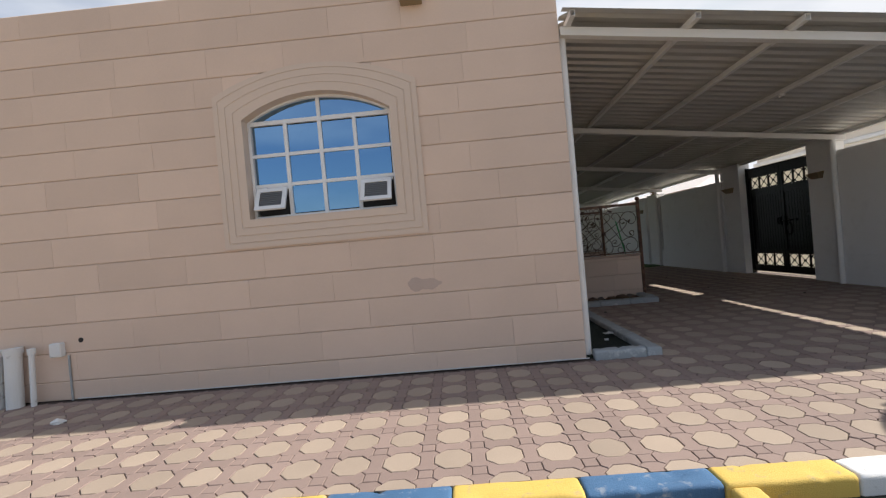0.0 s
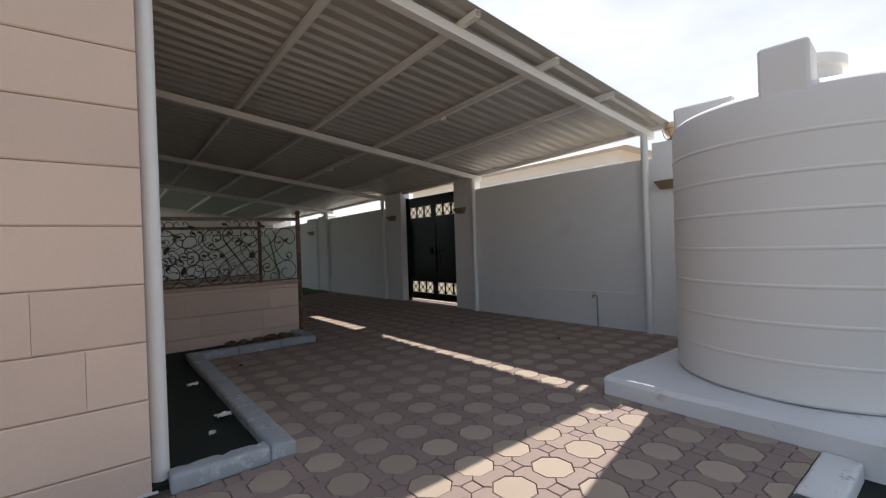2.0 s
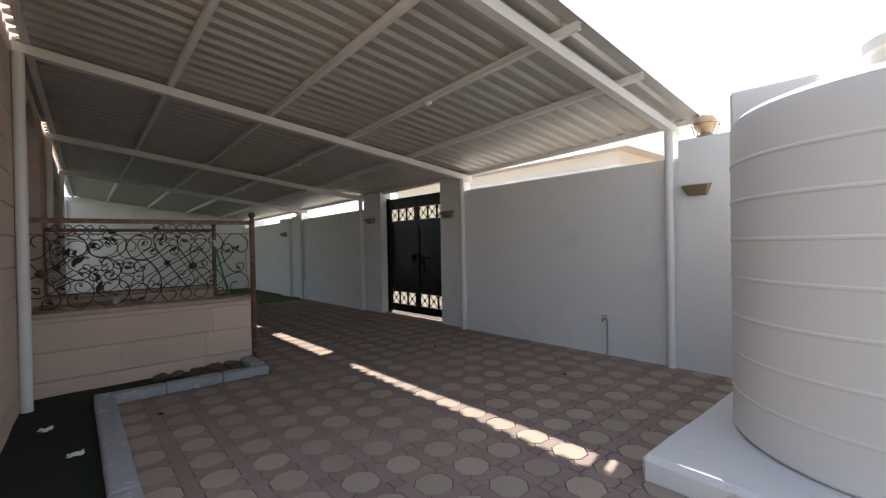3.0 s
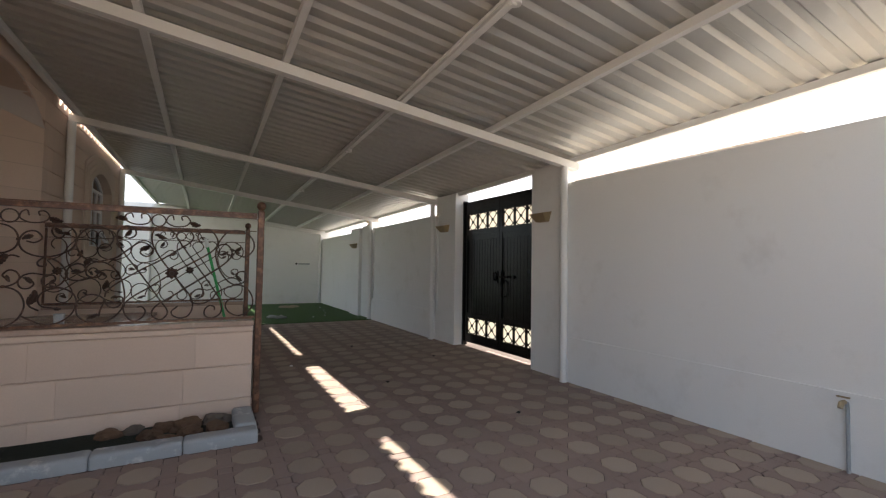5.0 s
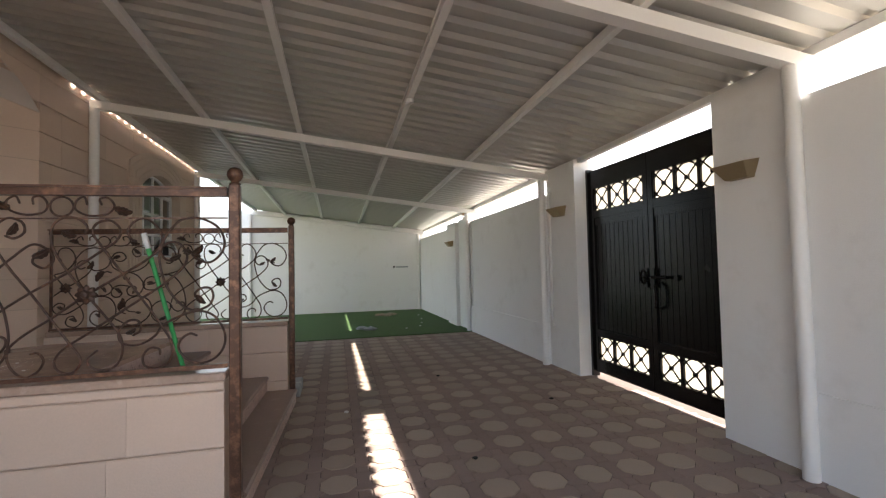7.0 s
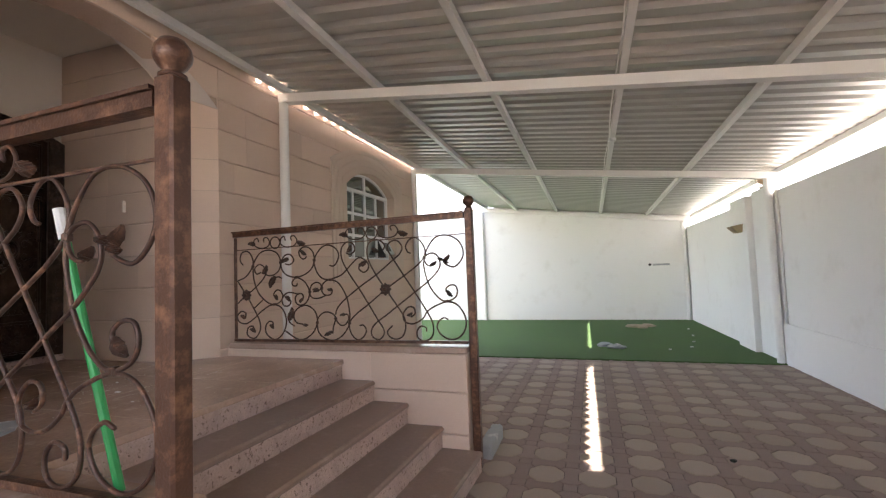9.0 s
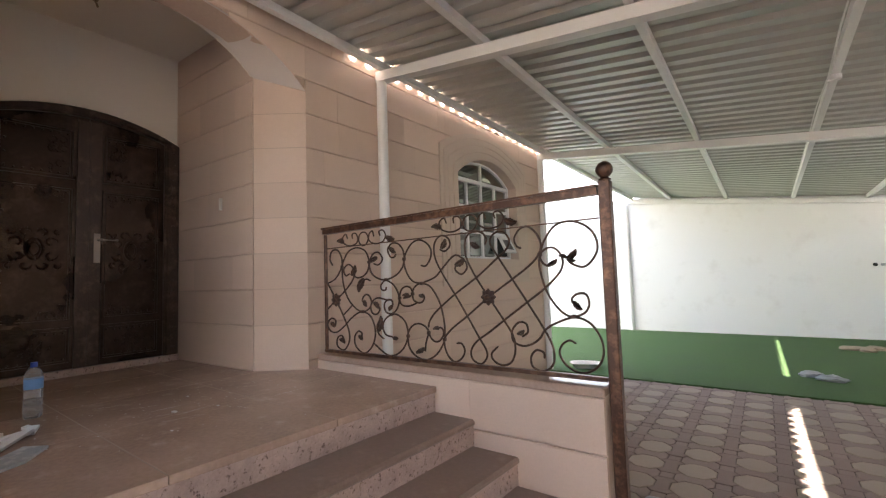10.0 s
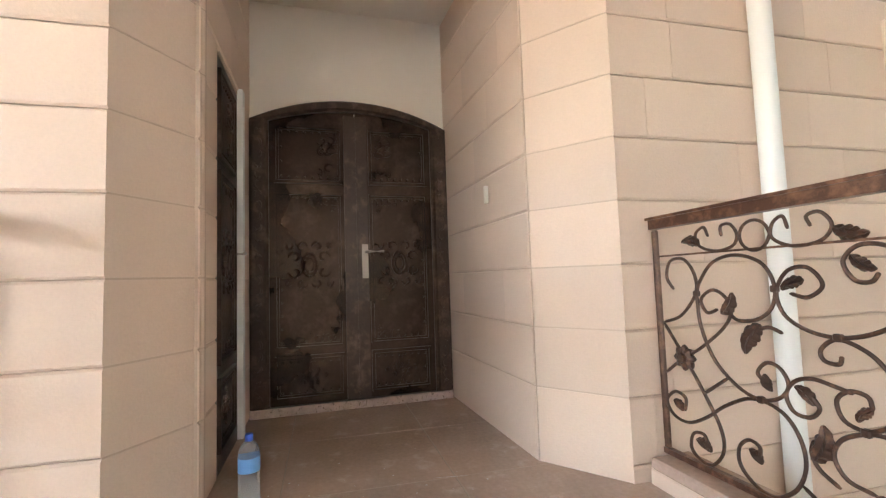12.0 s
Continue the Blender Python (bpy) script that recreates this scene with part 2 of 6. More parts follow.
def cylinder(bm, p0, p1, r0, r1=None, seg=16, cap=True):
    p0, p1 = Vector(p0), Vector(p1)
    r1 = r0 if r1 is None else r1
    q = (p1 - p0).to_track_quat("Z", "Y").to_matrix()
    ring = [(math.cos(2 * math.pi * i / seg), math.sin(2 * math.pi * i / seg)) for i in range(seg)]
    a = [bm.verts.new(p0 + q @ Vector((c * r0, s * r0, 0))) for c, s in ring]
    b = [bm.verts.new(p1 + q @ Vector((c * r1, s * r1, 0))) for c, s in ring]
    for i in range(seg):
        bm.faces.new((a[i], a[(i + 1) % seg], b[(i + 1) % seg], b[i]))
    if cap:
        bm.faces.new(a[::-1])
        bm.faces.new(b)
    return bm


def turned(bm, profile, centre=(0, 0, 0), seg=32):
    """A body of revolution about z from (radius, height) pairs, closed at both ends."""
    c = Vector(centre)
    rings = []
    for r, z in profile:
        rings.append([bm.verts.new(c + Vector((r * math.cos(2 * math.pi * i / seg), r * math.sin(2 * math.pi * i / seg), z))) for i in range(seg)])
    for a, b in zip(rings, rings[1:]):
        for i in range(seg):
            bm.faces.new((a[i], a[(i + 1) % seg], b[(i + 1) % seg], b[i]))
    bm.faces.new(rings[0][::-1])
    bm.faces.new(rings[-1])
    return bm


def tube(bm, pts, r, seg=6):
    """A round bar along pts; r may be a list."""
    pts = [Vector(p) for p in pts]
    rs = r if isinstance(r, (list, tuple)) else [r] * len(pts)
    rings = []
    up = Vector((0.0, 1.0, 0.0))
    for i, p in enumerate(pts):
        d = (pts[min(i + 1, len(pts) - 1)] - pts[max(i - 1, 0)]).normalized()
        side = d.cross(up)
        if side.length < 1e-4:
            side = d.cross(Vector((1, 0, 0)))
        side.normalize()
        top = side.cross(d)
        rings.append([bm.verts.new(p + rs[i] * (math.cos(2 * math.pi * k / seg) * side + math.sin(2 * math.pi * k / seg) * top)) for k in range(seg)])
    for a, b in zip(rings, rings[1:]):
        for k in range(seg):
            bm.faces.new((a[k], a[(k + 1) % seg], b[(k + 1) % seg], b[k]))
    bm.faces.new(rings[0][::-1])
    bm.faces.new(rings[-1])
    return bm


def arch_loop(u0, u1, z0, zs, rise, n=16):
    """Outline of an opening with a segmental head: up the right side, over, down the left."""
    c, h = (u0 + u1) / 2, (u1 - u0) / 2
    R = (h * h + rise * rise) / (2 * rise)
    a = math.asin(min(1.0, h / R))
    pts = [(u0, z0), (u1, z0)]
    for i in range(n + 1):
        t = a - 2 * a * i / n
        pts.append((c + R * math.sin(t), zs + rise - R + R * math.cos(t)))
    return pts


def loft(bm, loops, m):
    """Skins a row of equal closed loops [(u, z)], depth."""
    rows = [[bm.verts.new(m @ Vector((u, d, z))) for u, z in pts] for pts, d in loops]
    for a, b in zip(rows, rows[1:]):
        n = len(a)
        for i in range(n):
            bm.faces.new((a[i], a[(i + 1) % n], b[(i + 1) % n], b[i]))
    return bm


def holed_wall(bm, u0, u1, z0, z1, d0, d1, holes, m):
    """A wall from u0 to u1 with arched holes (u0, u1, zb, zs, rise), sorted along u."""
    at = u0
    for a, b, zb, zs, rise in holes:
        prism(bm, [(at, z0), (a, z0), (a, z1), (at, z1)], d0, d1, m)
        if zb > z0:
            prism(bm, [(a, z0), (b, z0), (b, zb), (a, zb)], d0, d1, m)
        head = arch_loop(a, b, 0, zs, rise)[2:]
        for (ua, za), (ub, zb2) in zip(head, head[1:]):
            prism(bm, [(ub, zb2), (ua, za), (ua, z1), (ub, z1)], d0, d1, m)
        at = b
    prism(bm, [(at, z0), (u1, z0), (u1, z1), (at, z1)], d0, d1, m)
    return bm


# ---- plan ----
COURSE, COURSE0 = 0.352, 0.23       # stone courses of the front wall
SIDE_COURSE = (0.302, 0.289)        # lower courses of the side wall and porch
FRONT_Y = 5.15                      # face of the front wall
def bx(y):                          # face of the side wall of the house
    return 1.41 + 0.0285 * (y - 5.15)
BANGLE = -math.atan(0.0285)
def rx(y):                          # face of the boundary wall
    return 7.90 - 0.0265 * (y - 5.0)
RANGLE = math.atan(0.0265)
BACK_Y = 21.9
HOUSE_END = 16.5
HOUSE_TOP = 4.75
LANDING = 0.82
BEAM_Y = (5.22, 9.02, 12.75, 16.4, 21.78)
BEAM_Z = (3.81, 3.655, 3.555, 3.48, 3.37)
def cz(x, y):                       # underside of the roof beams
    return float(np.interp(y, BEAM_Y, BEAM_Z)) - 0.123 * (x - 1.7)

# house side wall in (u along y, d into the house, z)
SIDE = Matrix(((0, -1, 0, 0), (1, 0, 0, 0), (0, 0, 1, 0), (0, 0, 0, 1)))
SIDE = Matrix.Translation((bx(FRONT_Y), FRONT_Y, 0)) @ Matrix.Rotation(BANGLE, 4, "Z") @ SIDE
FRONT = Matrix.Translation((0, FRONT_Y, 0))
# boundary wall in (u along y, d away from the yard, z)
BOUND = Matrix.Translation((rx(5.0), 5.0, 0)) @ Matrix.Rotation(RANGLE, 4, "Z") @ Matrix(((0, 1, 0, 0), (1, 0, 0, 0), (0, 0, 1, 0), (0, 0, 0, 1)))


def build_ground():
    # mostly unseen; kept pale so that it throws sunlight up under the canopy
    bm = bmesh.new()
    box(bm, -600, 600, -600, 600, -0.40, -0.16)
    tagged(part("ground", bm, SAND), "pale sandy ground around the yard, kept bright to bounce sunlight", "ground", kind="structure")
    bm = bmesh.new()
    box(bm, -7.0, 8.3, 2.67, 16.32, -0.14, -0.012)
    tagged(part("floor_yard", bm, JOINT), "yard floor of cream octagonal and pink concrete pavers", "floor", kind="structure")
    bm = bmesh.new()
    box(bm, -7.0, 8.2, 16.32, BACK_Y, -0.15, 0.012)
    tagged(part("turf_lawn", bm, TURF), "green artificial turf laid up to the back wall", "turf", kind="structure")
    bm = bmesh.new()
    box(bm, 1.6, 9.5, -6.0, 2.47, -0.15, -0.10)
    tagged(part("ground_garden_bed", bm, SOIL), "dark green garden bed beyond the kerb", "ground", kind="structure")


build_ground()
WIN_F = (-2.45, -0.655, 2.0, 3.20, 0.27)
ENTRY = (9.84, 11.89, LANDING, 3.20, 0.42)   # along the side wall
WIN_S = (14.06, 15.56, 1.78, 2.87, 0.27)


def build_house():
    bm = bmesh.new()
    holed_wall(bm, -8.0, bx(FRONT_Y) - 0.024, 0, HOUSE_TOP, 0.022, 0.30, [WIN_F], FRONT)
    wall = tagged(part("wall_front", bm, MORTAR), "front house wall clad in beige stone courses", "wall", kind="structure")
    bm = bmesh.new()
    e, w = ENTRY, WIN_S
    o = FRONT_Y
    holed_wall(bm, 0.022, HOUSE_END - o, 0, HOUSE_TOP, 0.017, 0.30,
               [(e[0] - o, e[1] - o, 0, e[3], e[4]), (w[0] - o, w[1] - o, w[2], w[3], w[4])], SIDE)
    side = tagged(part("wall_side", bm, MORTAR), "side house wall clad in beige stone courses", "wall", kind="structure")
    bm = bmesh.new()
    box(bm, -8.0, bx(HOUSE_END) - 0.3, HOUSE_END - 0.3, HOUSE_END, 0, HOUSE_TOP)
    box(bm, -8.0, -7.7, FRONT_Y + 0.3, HOUSE_END - 0.3, 0, HOUSE_TOP)
    tagged(part("wall_rear", bm, CREAM), "plain rear walls of the house", "wall", kind="structure")
    bm = bmesh.new()
    box(bm, -7.7, bx(9) - 0.3, FRONT_Y + 0.31, HOUSE_END - 0.31, 4.35, 4.5)
    tagged(part("roof_slab", bm, CREAM), "flat house roof slab behind the parapet", "roof", kind="structure")
    return wall, side


WALL_FRONT, WALL_SIDE = build_house()


def build_boundary():
    bm = bmesh.new()
    prism(bm, [(-6.0, -0.15), (4.08, -0.15), (4.08, 2.70), (-6.0, 2.72)], 0, 0.15, BOUND)
    prism(bm, [(0.12, -0.15), (4.08, -0.15), (4.08, 0.60), (0.12, 0.60)], -0.016, 0.0, BOUND)
    prism(bm, [(7.75, -0.15), (11.5, -0.15), (11.5, 0.60), (7.75, 0.60)], -0.016, 0.0, BOUND)
    prism(bm, [(7.75, -0.15), (17.2, -0.15), (17.2, 2.49), (7.75, 2.60)], 0, 0.15, BOUND)
    tagged(part("wall_boundary", bm, PLASTER), "white plastered boundary wall of the yard", "wall", kind="structure")
    for n, (a, b, top, out, depth) in enumerate(((4.08, 4.77, 3.0, -0.03, 0.225), (6.98, 7.75, 2.97, -0.03, 0.33), (-0.75, 0.12, 2.92, 0.03, 0.33), (11.50, 12.24, 2.68, 0.004, 0.33), (12.24, 13.0, 2.63, 0.10, 0.33))):
        bm = bmesh.new()
        prism(bm, [(a, -0.15), (b, -0.15), (b, top), (a, top)], -out, depth, BOUND)
        tagged(part("wall_pier_%d" % (n + 1), bm, PLASTER), "white plastered wall pier", "pier", kind="structure")
    bm = bmesh.new()
    box(bm, -8.0, 8.2, BACK_Y, BACK_Y + 0.2, -0.15, 3.48)
    tagged(part("wall_back", bm, PLASTER), "white plastered back wall of the yard", "wall", kind="structure")


build_boundary()


def build_canopy():
    top = thing("carport_canopy", "white steel carport with corrugated grey metal roof between house and wall", "carport", at=(4.7, 9.0, 0))
    for y, z in zip(BEAM_Y, BEAM_Z):
        bm = bmesh.new()
        x0, x1 = bx(y) + 0.02, rx(y) + (0.17 if y < 21 else -0.02)
        z0, z1 = cz(x0, y), cz(x1, y)
        prism(bm, [(x0, z0), (x1, z1), (x1, z1 + 0.10), (x0, z0 + 0.10)], y - 0.05, y + 0.05)
        part("beam", bm, STEEL, top)
    purlins = (1.75, 2.90, 4.08, 5.30, 6.48, 7.66)
    for x in purlins:
        bm = bmesh.new()
        rings = []
        for y in (4.93, *BEAM_Y[1:]):
            xx = rx(y) + 0.12 if x > 7 else bx(y) + 0.115 if x < 2 else x
            z = cz(xx, y) + 0.102
            rings.append([bm.verts.new((xx + dx, y, z + dz)) for dx, dz in ((-0.03, 0), (0.03, 0), (0.03, 0.07), (-0.03, 0.07))])
        for p, q in zip(rings, rings[1:]):
            for i in range(4):
                bm.faces.new((p[i], q[i], q[(i + 1) % 4], p[(i + 1) % 4]))
        bm.faces.new(rings[-1][::-1])
        mouth = bm.faces.new(rings[0])
        # open tube end
        bm.normal_update()
        bmesh.ops.inset_individual(bm, faces=[mouth], thickness=0.007)
        deep = bmesh.ops.extrude_discrete_faces(bm, faces=[mouth])["faces"]
        for v in deep[0].verts:
            v.co.y += 0.2
        part("purlin", bm, STEEL, top)
    # corrugated sheets, ribs running down the slope
    period, depth = 0.2, 0.036
    wave = ((0.0, 0), (0.085, 0), (0.115, 1), (0.165, 1), (0.195, 0))
    cuts = [0, 21, 40, 58, 86]
    for first, last in zip(cuts, cuts[1:]):
        bm = bmesh.new()
        rows = [(4.90 + i * period + dy, h * depth) for i in range(first, last) for dy, h in wave]
        rows.append((4.90 + last * period, 0.0))
        rows = [(min(y, BACK_Y - 0.005 + 0.0001 * k), h) for k, (y, h) in enumerate(rows)]
        layers = []
        for off in (0.0, 0.004):
            layer = []
            for y, h in rows:
                xa, xb = bx(y) + (0.001 if 9.4 < y < 12.3 else 0.003 + 0.095 * h / depth), rx(y) + (0.29 if first == 0 else 0.26 if y < 12.3 else 0.31)
                layer.append([bm.verts.new((x, y, cz(x, y) + 0.174 + h + off)) for x in (xa, xb)])
            layers.append(layer)
        lo, hi = layers
        for i in range(len(rows) - 1):
            bm.faces.new((lo[i][0], lo[i + 1][0], lo[i + 1][1], lo[i][1]))
            bm.faces.new((hi[i][0], hi[i][1], hi[i + 1][1], hi[i + 1][0]))
            for k in (0, 1):
                bm.faces.new((lo[i][k], lo[i + 1][k], hi[i + 1][k], hi[i][k]))
        for i in (0, -1):
            bm.faces.new((lo[i][0], lo[i][1], hi[i][1], hi[i][0]))
        part("roof_sheet", bm, SHEET, top, "corrugated grey metal roof sheet")
    for y in BEAM_Y[:4]:
        for x in (bx(y) + 0.055, rx(y) - 0.06):
            yy = y + 0.085 if x < 2 and y < 6 else y          # the corner post stands behind its beam
            bm = bmesh.new()
            cylinder(bm, (x, yy, 0.0), (x, yy, cz(x, y) + 0.01), 0.052, None, 28)
            smooth(part("post", bm, STEEL, top, "white round steel post")).data.set_sharp_from_angle(angle=radians(40))
    y = BACK_Y - 0.06
    for x in (1.80, rx(y) - 0.07):
        bm = bmesh.new()
        cylinder(bm, (x, y, 0.0), (x, y, cz(x, y) + 0.01), 0.052, None, 28)
        smooth(part("post", bm, STEEL, top, "white round steel post")).data.set_sharp_from_angle(angle=radians(40))
    return top


build_canopy()


def build_stairs():
    # the flight runs square to the house wall, not to the yard
    lean = Matrix(((1, 0.045, 0, -0.045 * 11.97), (0, 1, 0, 0), (0, 0, 1, 0), (0, 0, 0, 1)))
    noses = (2.865, 3.165, 3.465, 3.76, 4.07)
    bm = bmesh.new()
    box(bm, bx(10.8) - 1.62, noses[0], 9.61, 11.97, 0, LANDING - 0.04, 0, lean)
    for k, x in enumerate(noses[1:]):
        z = LANDING - 0.165 * (k + 1)
        box(bm, x - 0.30, x, 9.61, 11.97, 0, z - 0.04, 0, lean)
    steps = tagged(part("entrance_stairs", bm, TERRAZZO_EDGE), "brown terrazzo entrance stairs up to the landing", "stairs", kind="structure")
    for k, x in enumerate(noses):
        z = LANDING - 0.165 * k
        bm = bmesh.new()
        if k:
            box(bm, x - 0.32, x + 0.02, 9.612, 11.968, z - 0.042, z, 0.013, lean)
            part("tread", bm, TREAD, steps)
            continue
        bm.free()
        xs, ys = (-0.09, 0.60, 1.30, 2.02, noses[0] + 0.02), (9.612, 10.37, 11.16, 11.968)
        for xa, xb in zip(xs, xs[1:]):
            for ya, yb in zip(ys, ys[1:]):
                bm = bmesh.new()
                box(bm, xa + 0.002, xb - 0.002, ya + 0.002, yb - 0.002, z - 0.038, z, 0.002, lean)
                part("landing_slab", bm, TERRAZZO, steps)
        bm = bmesh.new()
        box(bm, -0.08, noses[0], 9.615, 11.965, z - 0.0395, z - 0.0012, 0, lean)
        part("grout", bm, PAVER_CREAM, steps)
    for name, y0, y1 in (("near", 9.43, 9.61), ("far", 11.97, 12.15)):
        bm = bmesh.new()
        end = 3.90 if name == "near" else 3.98
        box(bm, bx(y0) + 0.002, end, y0 + 0.02, y1 - 0.02, 0, 0.90 if name == "near" else 0.889)
        tagged(part("wall_stair_" + name, bm, MORTAR), "low beige stone wall beside the entrance stairs", "wall", kind="structure")


build_stairs()


def build_tank():
    c = (6.33, 2.98, 0)
    t = thing("water_tank", "large white ribbed plastic water tank on a concrete plinth", "water tank", at=(6.33, 2.98, 0.17))
    r = 1.09
    prof = [(r - 0.02, 0.176), (r, 0.20)]
    for k in range(7):
        z = 0.49 + 0.288 * k
        prof += [(r, z - 0.016), (r + 0.007, z - 0.006), (r + 0.007, z + 0.006), (r, z + 0.016)]
    prof += [(r, 2.49), (r - 0.012, 2.54), (r - 0.05, 2.575), (r - 0.12, 2.60), (0.36, 2.76), (0.30, 2.77)]
    bm = bmesh.new()
    turned(bm, prof, c, 96)
    body = smooth(part("tank_body", bm, TANK, t))
    body.data.set_sharp_from_angle(angle=radians(25))
    bm = bmesh.new()
    turned(bm, [(0.26, 2.772), (0.26, 2.915), (0.30, 2.92), (0.30, 3.00), (0.285, 3.015), (0.05, 3.045)], c, 48)
    smooth(part("tank_lid", bm, TANK, t)).data.set_sharp_from_angle(angle=radians(30))
    for k in range(4):
        bm = bmesh.new()
        box(bm, 0.52 if k == 1 else 0.66, 1.078, -0.155, 0.16, 2.50, 2.85 if k == 1 else 2.90, 0.02, Matrix.Translation(c) @ Matrix.Rotation(k * math.pi / 2 + radians(4.5), 4, "Z"))
        part("inlet_block", bm, TANK, t, "raised square block on the tank rim")
    bm = bmesh.new()
    box(bm, 4.92, 7.84, 2.10, 4.28, -0.15, 0.168, 0.035)
    bmesh.ops.subdivide_edges(bm, edges=bm.edges, cuts=5, use_grid_fill=True)
    for v in bm.verts:
        v.co += 0.012 * noise.noise_vector(v.co * 3)
    tagged(part("plinth", bm, PLINTH_WHITE), "white painted concrete plinth under the water tank", "plinth")


build_tank()


# ---- stonework ----
def arch_height(u, hole):
    a, b, zb, zs, rise = hole
    c, h = (a + b) / 2, (b - a) / 2
    R = (h * h + rise * rise) / (2 * rise)
    return zs + rise - R + math.sqrt(max(0.0, R * R - (u - c) ** 2))


def stone_block(pts, m, parent, mat, thick=0.03, name="stone_block"):
    """One cladding block with chamfered edges: outline (u, z), its face at depth 0."""
    cu, cz_ = sum(p[0] for p in pts) / len(pts), sum(p[1] for p in pts) / len(pts)
    inner = []
    for u, z in pts:
        inner.append((u + (0.001 if u < cu else -0.001), z + (0.009 if z < cz_ else -0.009)))
    bm = bmesh.new()
    rows = [[bm.verts.new(m @ Vector((u, d, z))) for u, z in loop] for loop, d in ((pts, thick), (pts, 0.007), (inner, 0.0))]
    n = len(pts)
    for a, b in zip(rows, rows[1:]):
        for i in range(n):
            bm.faces.new((a[i], a[(i + 1) % n], b[(i + 1) % n], b[i]))
    bm.faces.new(rows[-1])
    return part(name, bm, mat, parent)


def clad(u0, u1, z0, z1, holes, m, parent, mat, seed, length=(0.85, 1.25), course=(COURSE, COURSE0)):
    """Courses of stone blocks round arched holes (a, b, zb, zs, rise)."""
    rnd = random.Random(seed)
    k, low = -1, z0
    while True:
        za, zb = course[1] + course[0] * k, course[1] + course[0] * (k + 1)
        k += 1
        za, zb = max(za, z0), min(zb, z1)
        if za >= z1 - 0.01:
            break
        if zb - z0 < 0.10:
            continue
        za, low = min(za, low), z1      # a thin first course joins the next one
        joints = [u0]
        u = u0 + rnd.uniform(0.3, 1.0)
        while u < u1 - 0.25:
            joints.append(u)
            u += rnd.uniform(*length)
        joints.append(u1)
        for h in holes:
            if za < arch_height((h[0] + h[1]) / 2, h) and zb > h[2]:
                joints = [j for j in joints if abs(j - h[0]) > 0.12 and abs(j - h[1]) > 0.12] + [h[0], h[1]]
        joints = sorted(j for j in joints if u0 <= j <= u1)
        g, gz = 0.0002, 0.0026
        for a, b in zip(joints, joints[1:]):
            inside = next((h for h in holes if a >= h[0] - 0.001 and b <= h[1] + 0.001 and zb > h[2]), None)
            lo, hi = za + gz, zb - gz
            if inside is None:
                stone_block([(a + g, lo), (b - g, lo), (b - g, hi), (a + g, hi)], m, parent, mat)
                continue
            if lo < inside[2] - 0.03:
                stone_block([(a + g, lo), (b - g, lo), (b - g, min(hi, inside[2])), (a + g, min(hi, inside[2]))], m, parent, mat)
            run = []
            n = max(4, int((b - a) / 0.1))
            for i in range(n + 1):
                u = a + g + (b - a - 2 * g) * i / n
                z = max(lo, arch_height(u, inside))
                if z < hi - 0.02:
                    run.append((u, z))
                if (z >= hi - 0.02 or i == n) and len(run) > 1:
                    stone_block(run + [(run[-1][0], hi), (run[0][0], hi)], m, parent, mat)
                    run = []
                elif z >= hi - 0.02:
                    run = []


def build_cladding():
    grow = lambda h, d: (h[0] - d, h[1] + d, h[2] - d, h[3] + 0.9 * d, h[4] + 0.1 * d)
    clad(-8.0, bx(FRONT_Y) - 0.002, 0.0, HOUSE_TOP, [grow(WIN_F, 0.2)], FRONT, WALL_FRONT, STONE, 3)
    o = FRONT_Y
    shift = lambda h: (h[0] - o, h[1] - o, *h[2:])
    e = shift(ENTRY)
    clad(0.03, HOUSE_END - o, 0.0, HOUSE_TOP, [(e[0], e[1], 0.0, e[3], e[4]), grow(shift(WIN_S), 0.2)], SIDE, WALL_SIDE, STONE, 5, (0.7, 1.1), SIDE_COURSE)
    # stair parapets, outer and inner faces
    for name, y, out in (("near", 9.43, 1), ("near", 9.61, -1), ("far", 11.97, 1), ("far", 12.15, -1)):
        wall = bpy.data.objects["wall_stair_" + name]
        m = Matrix.Translation((0, y, 0)) @ Matrix.Diagonal((1, out, 1, 1))
        clad(bx(y) + 0.01, 3.902 if name == "near" else 3.982, 0.0, 0.899 if name == "near" else 0.888, [], m, wall, STONE, int(y * 100), course=(0.327, 0.188 if name == "near" else 0.26))


build_cladding()


